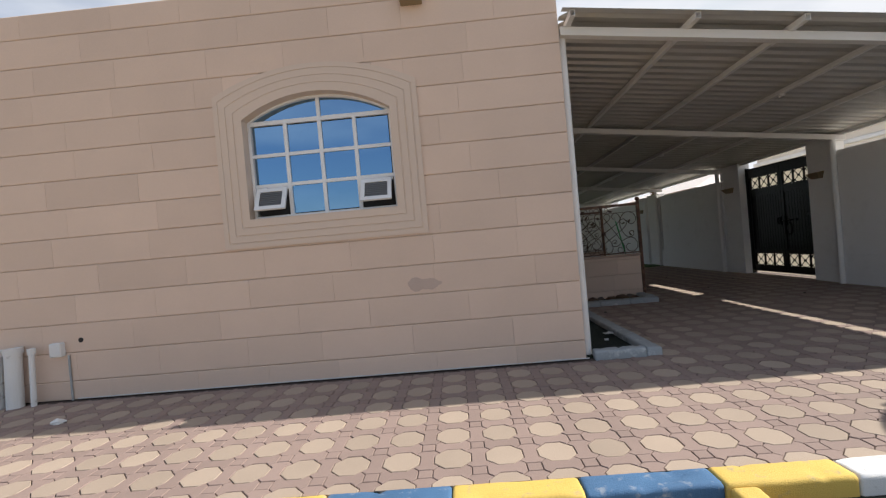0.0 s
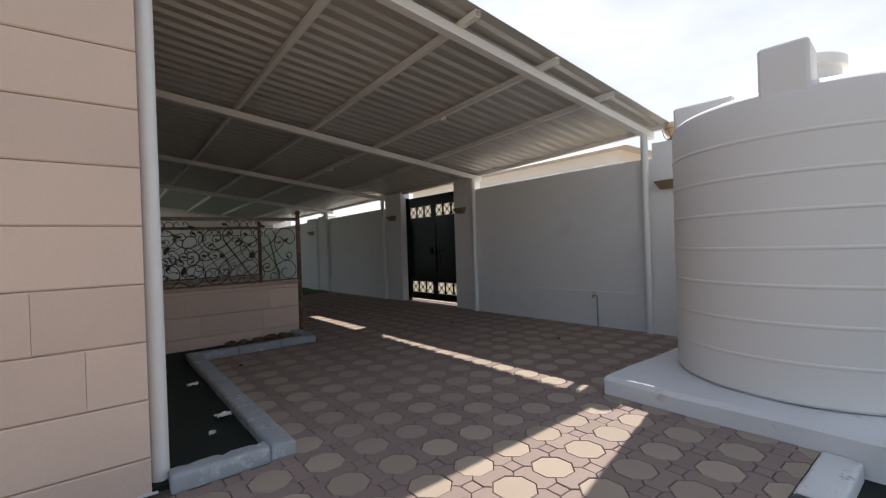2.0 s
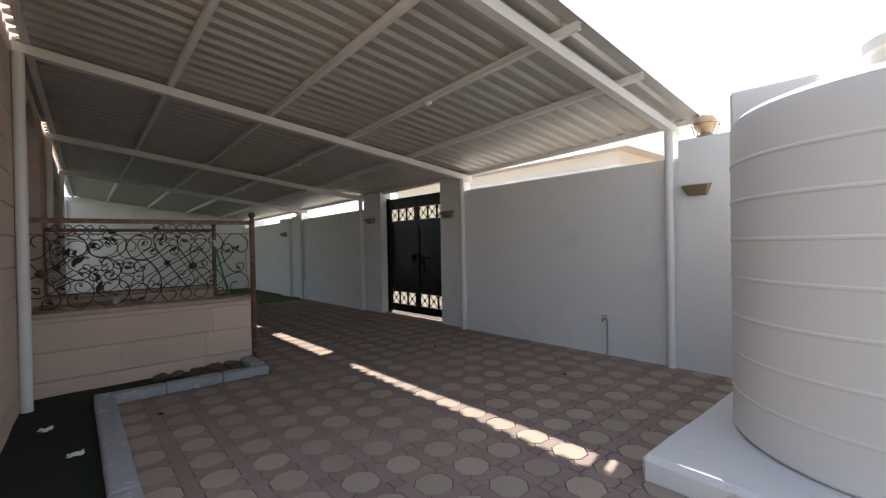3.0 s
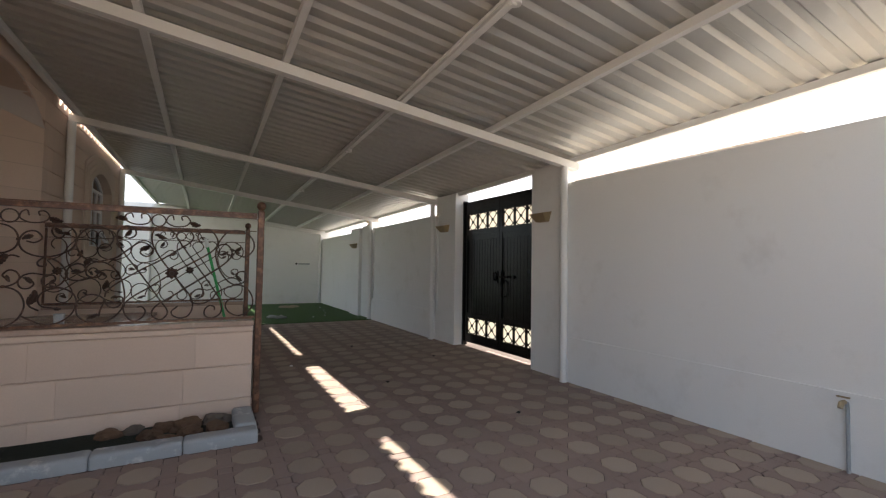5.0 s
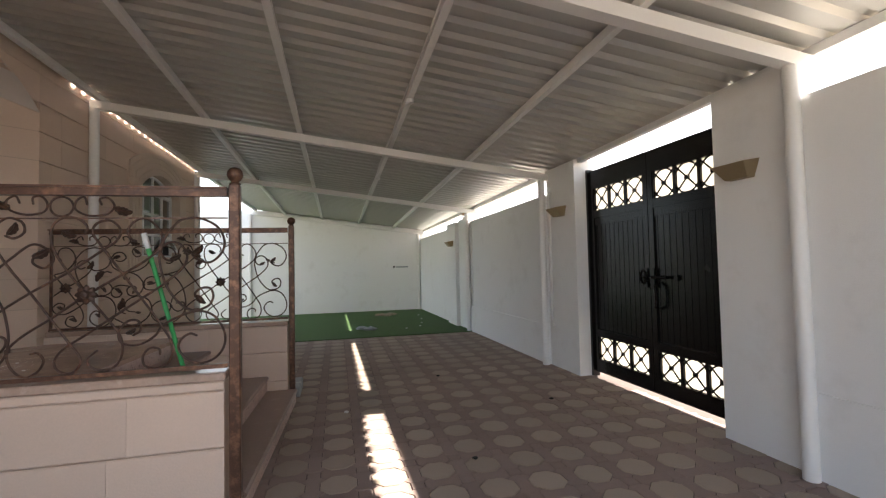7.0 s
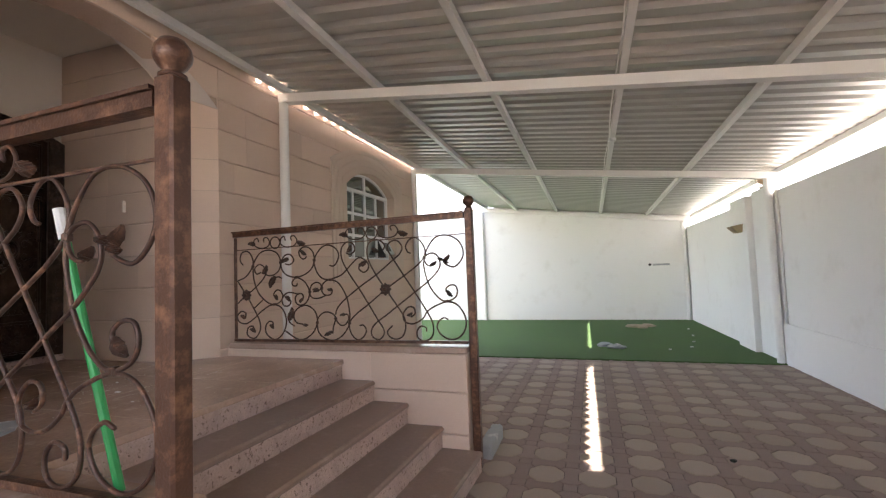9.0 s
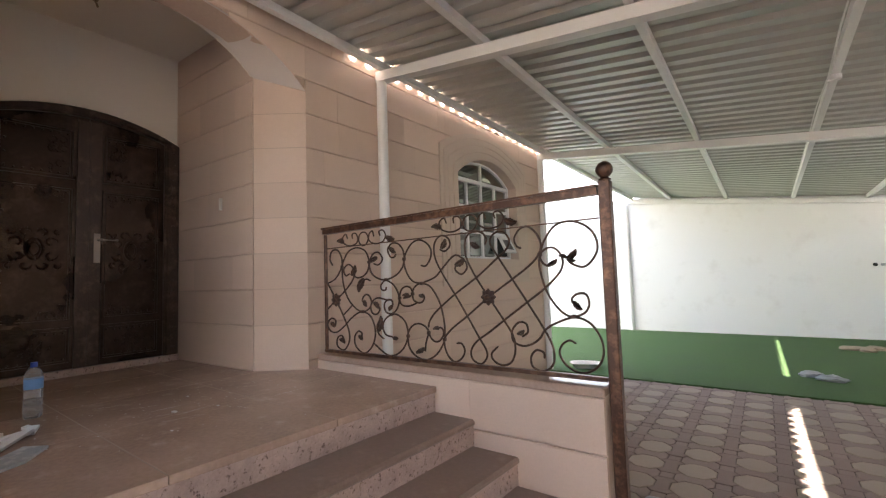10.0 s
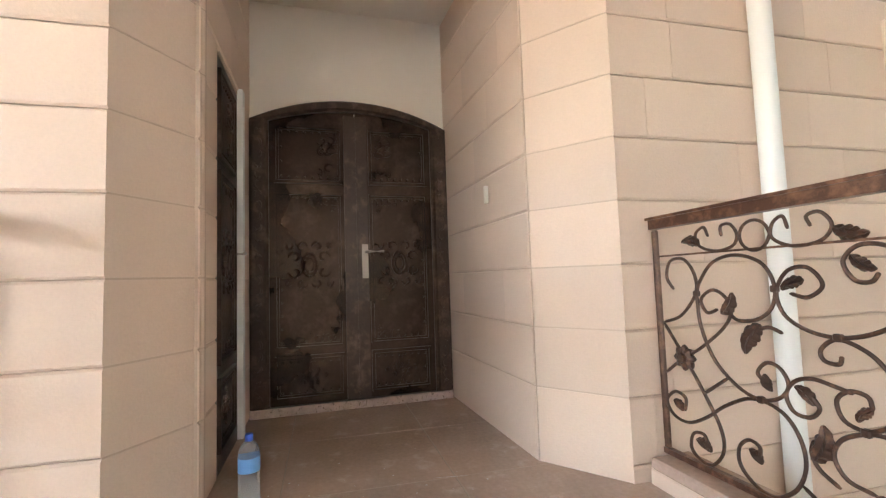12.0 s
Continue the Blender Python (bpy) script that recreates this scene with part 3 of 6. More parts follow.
# ---- windows ----
def window(name, hole, m, columns, vents, label, glass=SOLAR_GLASS):
    a, b, z0, zs, rise = hole
    w = tagged(new(name), label, "window", kind="structure")
    steps = ((-0.004, 0.17), (-0.004, -0.034), (0.085, -0.034), (0.088, -0.024), (0.098, -0.024), (0.101, -0.030), (0.175, -0.030), (0.178, -0.020), (0.188, -0.020),
             (0.191, -0.026), (0.262, -0.026), (0.265, -0.016), (0.275, -0.016), (0.278, -0.022), (0.335, -0.022), (0.335, 0.03))
    bm = bmesh.new()
    loft(bm, [(arch_loop(a - d, b + d, z0 - d, zs + 0.9 * d, rise + 0.1 * d, 24), e) for d, e in steps], m)
    part("window_surround", bm, TRIM_STONE, w, "stepped beige stone surround")
    bm = bmesh.new()
    loft(bm, [(arch_loop(a + d, b - d, z0 + d, zs, rise - d * 0.8, 24), e) for d, e in ((0.007, 0.17), (0.007, 0.105), (0.04, 0.105), (0.045, 0.15), (0.045, 0.17), (0.007, 0.17))], m)
    part("window_frame", bm, ALU, w, "white aluminium frame")
    bm = bmesh.new()
    prism(bm, [(a + 0.03, zs - 0.045), (b - 0.03, zs - 0.045), (b - 0.03, zs + 0.005), (a + 0.03, zs + 0.005)], 0.112, 0.16, m)
    part("transom", bm, ALU, w)
    c = (a + b) / 2
    bm = bmesh.new()
    prism(bm, [(c - 0.022, zs), (c + 0.022, zs), (c + 0.022, zs + rise - 0.03), (c - 0.022, zs + rise - 0.03)], 0.114, 0.158, m)
    part("mullion", bm, ALU, w)
    step = (b - a - 0.08) / columns
    rows = 3
    high = (zs - 0.045 - z0 - 0.04) / rows
    for i in range(1, columns):
        u = a + 0.04 + step * i
        bm = bmesh.new()
        prism(bm, [(u - 0.022, z0 + 0.03), (u + 0.022, z0 + 0.03), (u + 0.022, zs - 0.04), (u - 0.022, zs - 0.04)], 0.114, 0.158, m)
        part("mullion", bm, ALU, w)
    for k in range(1, rows):
        z = z0 + 0.04 + high * k
        bm = bmesh.new()
        prism(bm, [(a + 0.03, z - 0.02), (b - 0.03, z - 0.02), (b - 0.03, z + 0.02), (a + 0.03, z + 0.02)], 0.117, 0.155, m)
        part("glazing_bar", bm, ALU, w)
    for k in range(rows):
        for i in range(columns):
            ua, za = a + 0.04 + step * i, z0 + 0.04 + high * k
            is_vent = k == 0 and i in vents
            bm = bmesh.new()
            prism(bm, [(ua + 0.015, za + 0.015), (ua + step - 0.015, za + 0.015), (ua + step - 0.015, za + high - 0.015), (ua + 0.015, za + high - 0.015)], 0.138, 0.144, m)
            part("pane", bm, DARK if is_vent else glass, w)
            if is_vent:
                hv, fr = high * 0.80, 0.048
                tilt = m @ Matrix.Translation((ua + step / 2, 0.108, za + hv + 0.025)) @ Matrix.Rotation(radians(-27), 4, "X")
                bm = bmesh.new()
                x0, x1 = -step / 2 + 0.028, step / 2 - 0.028
                for p in ([(x0, -hv), (x1, -hv), (x1, -hv + fr), (x0, -hv + fr)], [(x0, -fr), (x1, -fr), (x1, 0), (x0, 0)],
                          [(x0, -hv + fr), (x0 + fr, -hv + fr), (x0 + fr, -fr), (x0, -fr)], [(x1 - fr, -hv + fr), (x1, -hv + fr), (x1, -fr), (x1 - fr, -fr)]):
                    prism(bm, p, -0.03, 0.0, tilt)
                vent = part("awning_vent", bm, ALU, w, "white awning vent tilted open")
                bm = bmesh.new()
                q = fr - 0.002
                prism(bm, [(x0 + q, -hv + q), (x1 - q, -hv + q), (x1 - q, -q), (x0 + q, -q)], -0.018, -0.012, tilt)
                for n in range(7):
                    zz = -hv + fr + 0.006 + (hv - 2 * fr - 0.012) * n / 7
                    prism(bm, [(x0 + fr, zz), (x1 - fr, zz), (x1 - fr, zz + 0.012), (x0 + fr, zz + 0.012)], -0.026, -0.018, tilt)
                part("louvre", bm, VENT_GREY, vent, "dark slatted vent panel")
                for side in (x0 + 0.09, x1 - 0.09):
                    bm = bmesh.new()
                    prism(bm, [(side - 0.02, -0.004), (side + 0.02, -0.004), (side + 0.02, 0.022), (side - 0.02, 0.022)], -0.024, -0.006, tilt)
                    part("hinge", bm, ALU, vent)
                bm = bmesh.new()
                prism(bm, [(ua + 0.015, za + hv + 0.02), (ua + step - 0.015, za + hv + 0.02), (ua + step - 0.015, za + high - 0.01), (ua + 0.015, za + high - 0.01)], 0.12, 0.15, m)
                part("vent_head", bm, ALU, w)
    bm = bmesh.new()
    prism(bm, arch_loop(a + 0.04, b - 0.04, zs + 0.004, zs + 0.006, rise - 0.045, 20), 0.138, 0.144, m)
    part("pane", bm, glass, w)
    bm = bmesh.new()
    prism(bm, [(a - 0.05, z0 - 0.05), (b + 0.05, z0 - 0.05), (b + 0.05, zs + rise + 0.05), (a - 0.05, zs + rise + 0.05)], 0.32, 0.34, m)
    part("dark_room", bm, DARK, w)
    return w


window("window_1", WIN_F, FRONT, 4, (0, 3), "arched white window with blue reflecting panes and open vents")
o = FRONT_Y
window("window_2", (WIN_S[0] - o, WIN_S[1] - o, *WIN_S[2:]), SIDE, 4, (3,), "arched white window with an open vent in the side wall", GREY_REFLECTION_GLASS)


# ---- entrance porch ----
def build_porch():
    o = FRONT_Y
    e = (ENTRY[0] - o, ENTRY[1] - o, LANDING, ENTRY[3], ENTRY[4])
    ix0, ix1 = 10.06 - o, 11.61 - o
    deep = 0.345
    # splayed jambs in courses, and the plastered soffit of the arch
    k = 2
    jambs = tagged(new("trim_porch_jambs"), "splayed beige stone jambs of the entrance arch", "jamb", kind="structure")
    while True:
        za, zb = LANDING if k == 2 else SIDE_COURSE[1] + SIDE_COURSE[0] * k, min(SIDE_COURSE[1] + SIDE_COURSE[0] * (k + 1), e[3])
        k += 1
        if za >= e[3] - 0.02:
            break
        for ua, ub in ((e[0], ix0), (ix1, e[1])):
            d = (0.0, deep) if ua == e[0] else (deep, 0.0)
            bm = bmesh.new()
            loop = [(ua, d[0]), (ub, d[1]), (ub, d[1] + 0.03), (ua, d[0] + 0.03)]
            lo = [bm.verts.new(SIDE @ Vector((u, dd, za + 0.004))) for u, dd in loop]
            hi = [bm.verts.new(SIDE @ Vector((u, dd, zb - 0.004 if zb < e[3] or dd < 0.1 else zb + 0.13))) for u, dd in loop]
            bm.faces.new(lo), bm.faces.new(hi)
            for i in range(4):
                bm.faces.new((lo[i], lo[(i + 1) % 4], hi[(i + 1) % 4], hi[i]))
            part("stone_block", bm, STONE, jambs)
    bm = bmesh.new()
    for ua, ub in ((e[0], ix0), (ix1, e[1])):
        d = (0.0, deep) if ua == e[0] else (deep, 0.0)
        loop = [(ua, d[0] + 0.006), (ub, d[1] + 0.006), (ub, d[1] + 0.025), (ua, d[0] + 0.025)]
        lo = [bm.verts.new(SIDE @ Vector((u, dd, LANDING))) for u, dd in loop]
        hi = [bm.verts.new(SIDE @ Vector((u, dd, e[3]))) for u, dd in loop]
        for i in range(4):
            bm.faces.new((lo[i], lo[(i + 1) % 4], hi[(i + 1) % 4], hi[i]))
    part("joint_backing", bm, MORTAR, jambs)
    outer = arch_loop(e[0], e[1], 0, e[3], e[4], 24)[2:]
    inner = arch_loop(ix0, ix1, 0, e[3] + 0.13, 0.34, 24)[2:]
    bm = bmesh.new()
    rows = [[bm.verts.new(SIDE @ Vector((u, d, z + dz))) for u, z in pts] for pts, d, dz in ((outer, -0.004, 0), (inner, deep, 0), (inner, deep + 0.02, 0), (outer, 0.02, 0.03))]
    for a, b in zip(rows, rows[1:]):
        for i in range(len(a) - 1):
            bm.faces.new((a[i], a[i + 1], b[i + 1], b[i]))
    tagged(part("trim_porch_arch", bm, SOFFIT), "pale plastered soffit of the entrance arch", "arch", kind="structure")
    # wall above the inner arch, side walls, back, ceiling
    bm = bmesh.new()
    for (ua, za), (ub, zb) in zip(inner, inner[1:]):
        prism(bm, [(ub, zb), (ua, za), (ua, 4.2), (ub, 4.2)], deep + 0.005, deep + 0.03, SIDE)
    tagged(part("wall_porch_arch", bm, CREAM), "cream plaster over the inner arch", "wall", kind="structure")
    x1 = bx(11.0) - deep + 0.012
    door_x = -0.10
    for name, y, out, u0 in (("right", 11.55, 1, door_x), ("left", 10.06, -1, door_x)):
        bm = bmesh.new()
        holes = []
        m = Matrix.Translation((door_x, y, 0)) @ Matrix.Rotation(radians(2.3) if name == "right" else 0.0, 4, "Z") @ Matrix.Translation((-door_x, 0, 0)) @ Matrix.Diagonal((1, out, 1, 1))
        if name == "left":
            holes = [(0.34, 0.93, 0.0, 2.98, 0.01)]
        holed_wall(bm, door_x, x1, 0.7, 3.90, 0.007, 0.12, holes, m)
        w = tagged(part("wall_porch_" + name, bm, MORTAR), "beige stone side wall of the entrance porch", "wall", kind="structure")
        clad(door_x, x1, LANDING, 3.90, holes, m, w, STONE, 7 + out, (0.6, 0.9), SIDE_COURSE)
    bm = bmesh.new()
    box(bm, -0.30, -0.10, 9.90, 11.70, LANDING, 3.95)
    tagged(part("wall_porch_back", bm, CREAM), "cream plastered wall over the entrance door", "wall", kind="structure")
    bm = bmesh.new()
    box(bm, -0.30, bx(10.8) - 0.28, 9.90, 11.70, 3.90, 4.0)
    tagged(part("ceiling_porch", bm, CREAM), "cream plastered porch ceiling", "ceiling", kind="structure")
    bm = bmesh.new()
    box(bm, -0.098, -0.02, 10.062, 11.548, LANDING + 0.001, LANDING + 0.062, 0.006)
    tagged(part("trim_threshold", bm, TERRAZZO_EDGE), "pale stone threshold under the entrance door", "threshold", kind="structure")
    bm = bmesh.new()
    cylinder(bm, (0.55, 10.68, 3.895), (0.55, 10.68, 3.85), 0.035, 0.02)
    cylinder(bm, (0.55, 10.68, 3.85), (0.55, 10.70, 3.80), 0.008)
    tagged(part("ceiling_hook", bm, LAMP_BROWN), "small bare lamp hook on the porch ceiling", "hook")
    bm = bmesh.new()
    box(bm, 0.78, 0.80, 11.545, 11.572, 2.22, 2.33, 0.003)
    tagged(part("wall_clip", bm, CREAM), "small cream plastic clip on the porch wall", "clip")


build_porch()


def curl(bm, u, z, r, a0, m, turn=1, thick=0.009):
    """One raised scroll that tightens towards its eye."""
    pts = []
    for k in range(9):
        a, rr = a0 + turn * k * 0.62, r * (1 - 0.075 * k)
        pts.append((u + rr * math.cos(a), z + rr * math.sin(a)))
    tube(bm, [m @ Vector((p, -0.002, q)) for p, q in pts], [thick * f for f in (0.4, 0.8, 1, 1, 1, 1, 0.9, 0.8, 0.5)], 6)


def door_relief(bm, u0, u1, z0, z1, m, inner, style):
    """Moulded edge, stud rows and pressed ornament on one door panel; inner is the side of the meeting stile, +1 or -1."""
    for inset, t, h in ((0.0, 0.016, 0.020), (0.026, 0.007, 0.012)):
        a, b, c, d = u0 + inset, u1 - inset, z0 + inset, z1 - inset
        for p, q, r, w in ((a, b, c, c + t), (a, b, d - t, d), (a, a + t, c + t, d - t), (b - t, b, c + t, d - t)):
            prism(bm, [(p, r), (q, r), (q, w), (p, w)], -h, 0.0, m)
    cu, cz_ = (u0 + u1) / 2, (z0 + z1) / 2
    near = u1 if inner > 0 else u0
    if style == "middle":
        cz_ = z0 + 0.53 * (z1 - z0)
        for r, thick in ((0.085, 0.013), (0.052, 0.009)):
            ring = [(cu + r * 0.62 * math.cos(k / 20 * 2 * math.pi), cz_ + r * math.sin(k / 20 * 2 * math.pi)) for k in range(21)]
            tube(bm, [m @ Vector((u, -0.005, z)) for u, z in ring], thick, 6)
        for sx in (-1, 1):
            for sz in (-1, 1):
                curl(bm, cu + sx * 0.105, cz_ + sz * 0.055, 0.046, 1.57 * (1 - sx), m, sx * sz, 0.013)
                curl(bm, cu + sx * 0.055, cz_ + sz * 0.135, 0.040, 1.57 * (1 + sx), m, -sx * sz, 0.012)
                curl(bm, cu + sx * 0.145, cz_ + sz * 0.140, 0.030, 0.8, m, sx * sz, 0.010)
        for z, sz in ((z1 - 0.075, -1), (z0 + 0.075, 1)):
            for k in range(4):
                curl(bm, near - inner * (0.070 + 0.045 * k), z, 0.018, 1.57 * k, m, 1 if k % 2 else -1, 0.008)
            curl(bm, near - inner * 0.072, z + sz * 0.05, 0.020, 0.4, m, inner, 0.008)
    elif style == "upper":
        u = near - inner * 0.115
        for k in range(4):
            a = math.pi / 4 + k * math.pi / 2
            curl(bm, u + 0.045 * math.cos(a), cz_ + 0.075 + 0.055 * math.sin(a), 0.038, a + 1.2, m, 1 if k % 2 else -1, 0.012)
        tube(bm, [m @ Vector((u + inner * 0.07 * f, -0.004, cz_ + 0.01 + 0.02 * f * f)) for f in (-1, -0.5, 0, 0.5, 1)], [0.004, 0.010, 0.012, 0.010, 0.004], 6)
        curl(bm, u + inner * 0.02, cz_ - 0.10, 0.040, 0.5, m, inner, 0.011)
        curl(bm, u - inner * 0.05, cz_ - 0.13, 0.030, 2.2, m, -inner, 0.010)
    else:
        for i in range(-2, 3):
            for k in range(-2, 3):
                if abs(i) + abs(k) < 3:
                    curl(bm, cu + 0.052 * i, cz_ + 0.042 * k, 0.021, i + 2.0 * k, m, 1 if (i + k) % 2 else -1, 0.008)
    far = u0 + u1 - near
    rows = [(u0 + 0.05 + (u1 - u0 - 0.10) * k / 7, z) for k in range(8) for z in (z0 + 0.048, z1 - 0.048)]
    n = int((z1 - z0) / 0.09)
    rows += [(far + inner * 0.05, z0 + (z1 - z0) * (k + 0.5) / n) for k in range(n)]
    for u, z in rows:
        cylinder(bm, m @ Vector((u, 0, z)), m @ Vector((u, -0.011, z)), 0.010, 0.005, 8)


def build_entrance_door():
    m = Matrix.Translation((-0.098, 0, 0)) @ Matrix(((0, -1, 0, 0), (1, 0, 0, 0), (0, 0, 1, 0), (0, 0, 0, 1)))
    d = tagged(new("door_entrance"), "dark carved metal double entrance door with arched head", "door", kind="structure")
    y0, y1, zb, zs, rise = 10.064, 11.546, LANDING + 0.063, 2.97, 0.18
    bm = bmesh.new()
    loft(bm, [(arch_loop(y0 + k, y1 - k, zb, zs, rise - 0.6 * k, 24), e) for k, e in ((0, 0.0), (0, -0.06), (0.02, -0.07), (0.10, -0.07), (0.115, -0.05), (0.13, -0.05), (0.13, 0.0))], m)
    frame_part = part("door_frame", bm, DOOR_METAL, d, "carved arched door frame")
    bm = bmesh.new()
    for side in (y0 + 0.06, y1 - 0.06):
        for i in range(26):
            z = zb + 0.06 + i * 0.077
            arc = [(side + 0.022 * math.cos(i + s * 0.7), z + 0.028 * math.sin(i + s * 0.7)) for s in range(6)]
            tube(bm, [m @ Vector((u, -0.07, zz)) for u, zz in arc], [0.004, 0.008, 0.010, 0.010, 0.008, 0.004], 5)
    part("carved_scrolls", bm, DOOR_METAL, frame_part)
    mid = 10.82
    for a, b, inner in ((y0 + 0.13, mid - 0.003, 1), (mid + 0.003, y1 - 0.13, -1)):
        bm = bmesh.new()
        n = 10
        head = [(u, (arch_height(u, (y0 + 0.13, y1 - 0.13, 0, zs, rise - 0.08)) - 0.002)) for u in (b + (a - b) * i / n for i in range(n + 1))]
        prism(bm, [(a, zb), (b, zb), *head], -0.028, 0.0, m)
        leaf = part("door_leaf", bm, DOOR_FIELD, d)
        face = m @ Matrix.Translation((0, -0.028, 0))
        pa, pb = (a + 0.035, mid - 0.10) if inner > 0 else (mid + 0.10, b - 0.035)
        for style, z0, z1 in (("lower", zb + 0.04, zb + 0.35), ("middle", zb + 0.40, zb + 1.55), ("upper", zb + 1.62, zb + 2.06)):
            bm = bmesh.new()
            door_relief(bm, pa, pb, z0, z1, face, inner, style)
            part("carved_panel", bm, DOOR_FIELD, leaf)
    bm = bmesh.new()
    for u0, u1, h in ((mid - 0.086, mid + 0.090, -0.040), (mid - 0.086, mid - 0.066, -0.052), (mid + 0.004, mid + 0.018, -0.047)):
        prism(bm, [(u0, zb), (u1, zb), (u1, 3.04), (u0, 3.04)], h, h + 0.013, m)
    part("meeting_stile", bm, DOOR_METAL, d)
    bm = bmesh.new()
    prism(bm, [(mid + 0.040, 1.78), (mid + 0.086, 1.78), (mid + 0.086, 2.04), (mid + 0.040, 2.04)], -0.050, -0.040, m)
    handle = part("door_handle", bm, DULL_STEEL, d, "brushed steel lever handle")
    bm = bmesh.new()
    tube(bm, [m @ Vector((u, dd, 1.98)) for u, dd in ((mid + 0.072, -0.05), (mid + 0.072, -0.10), (mid + 0.085, -0.11), (mid + 0.20, -0.11))], 0.011, 8)
    part("lever", bm, CHROME, handle)
    # side door in the porch wall
    y = 10.06
    s = tagged(new("door_side"), "narrow dark carved metal side door in a white frame", "door", kind="structure")
    ms = Matrix.Translation((0, y - 0.03, 0)) @ Matrix.Diagonal((1, -1, 1, 1))
    bm = bmesh.new()
    prism(bm, [(0.344, LANDING), (0.927, LANDING), (0.927, 2.976), (0.344, 2.976)], -0.02, 0.03, ms)
    leaf = part("door_leaf", bm, DOOR_METAL, s)
    face = ms @ Matrix.Translation((0, -0.02, 0))
    for style, z0, z1 in (("lower", 0.93, 1.30), ("middle", 1.36, 2.36), ("upper", 2.42, 2.9)):
        bm = bmesh.new()
        door_relief(bm, 0.46, 0.88, z0, z1, face, -1, style)
        part("carved_panel", bm, DOOR_METAL, leaf)
    bm = bmesh.new()
    prism(bm, [(0.27, LANDING), (0.343, LANDING), (0.343, 3.02), (0.27, 3.02)], -0.055, 0.02, ms)
    part("door_jamb", bm, PLASTER, s, "white door jamb")
    bm = bmesh.new()
    tube(bm, [ms @ Vector(p) for p in ((0.42, -0.02, 1.95), (0.42, -0.08, 1.95), (0.50, -0.09, 1.95))], 0.011, 8)
    prism(bm, [(0.39, 1.80), (0.44, 1.80), (0.44, 2.05), (0.39, 2.05)], -0.028, -0.02, ms)
    part("door_handle", bm, CHROME, s, "brushed steel lever handle")


build_entrance_door()


# ---- stair railings ----
def spiral(cx, cz_, r0, r1, a0, turn, n=28):
    """Points of a scroll from radius r0 at angle a0 (degrees), through turn degrees, to radius r1."""
    out = []
    for i in range(n + 1):
        t = i / n
        a, r = radians(a0 + turn * t), r0 + (r1 - r0) * t
        out.append((cx + r * math.cos(a), cz_ + r * math.sin(a)))
    return out


def flow(pts, n=7):
    """A smooth line through points (Catmull-Rom)."""
    p = [Vector(q) for q in pts]
    p = [2 * p[0] - p[1]] + p + [2 * p[-1] - p[-2]]
    out = []
    for i in range(1, len(p) - 2):
        for k in range(n):
            t = k / n
            out.append(0.5 * ((2 * p[i]) + (p[i + 1] - p[i - 1]) * t + (2 * p[i - 1] - 5 * p[i] + 4 * p[i + 1] - p[i + 2]) * t * t
                              + (3 * p[i] - p[i - 1] - 3 * p[i + 1] + p[i + 2]) * t ** 3))
    out.append(p[-2])
    return [(v[0], v[1]) for v in out]


def leaf_mesh(bm, x, z, ang, size):
    """A cupped iron leaf that bends to one side, with ribbed lobes."""
    rows = []
    n = 12
    px, pz = x, z
    for i in range(n + 1):
        t = i / n
        a = radians(ang + 55 * t * t)
        if i:
            px, pz = px + size * 1.1 / n * math.cos(a), pz + size * 1.1 / n * math.sin(a)
        w = size * (0.06 + 0.28 * math.sin(math.pi * min(1.0, t * 1.02)) ** 0.8 * (1 - 0.35 * t)) * (1.0 if i % 3 else 0.80)
        c, s = Vector((px, 0, pz)), Vector((-math.sin(a), 0, math.cos(a))) * w
        b = 0.014 * math.sin(math.pi * t) + 0.004
        rows.append([bm.verts.new(c - s + Vector((0, 0.4 * b, 0))), bm.verts.new(c - s * 0.45 - Vector((0, b, 0))), bm.verts.new(c - Vector((0, 0.4 * b, 0))),
                     bm.verts.new(c + s * 0.45 - Vector((0, b, 0))), bm.verts.new(c + s + Vector((0, 0.4 * b, 0))), bm.verts.new(c + Vector((0, b, 0)))])
    for p, q in zip(rows, rows[1:]):
        for k in range(6):
            bm.faces.new((p[k], p[(k + 1) % 6], q[(k + 1) % 6], q[k]))
    bm.faces.new(rows[0]), bm.faces.new(rows[-1][::-1])


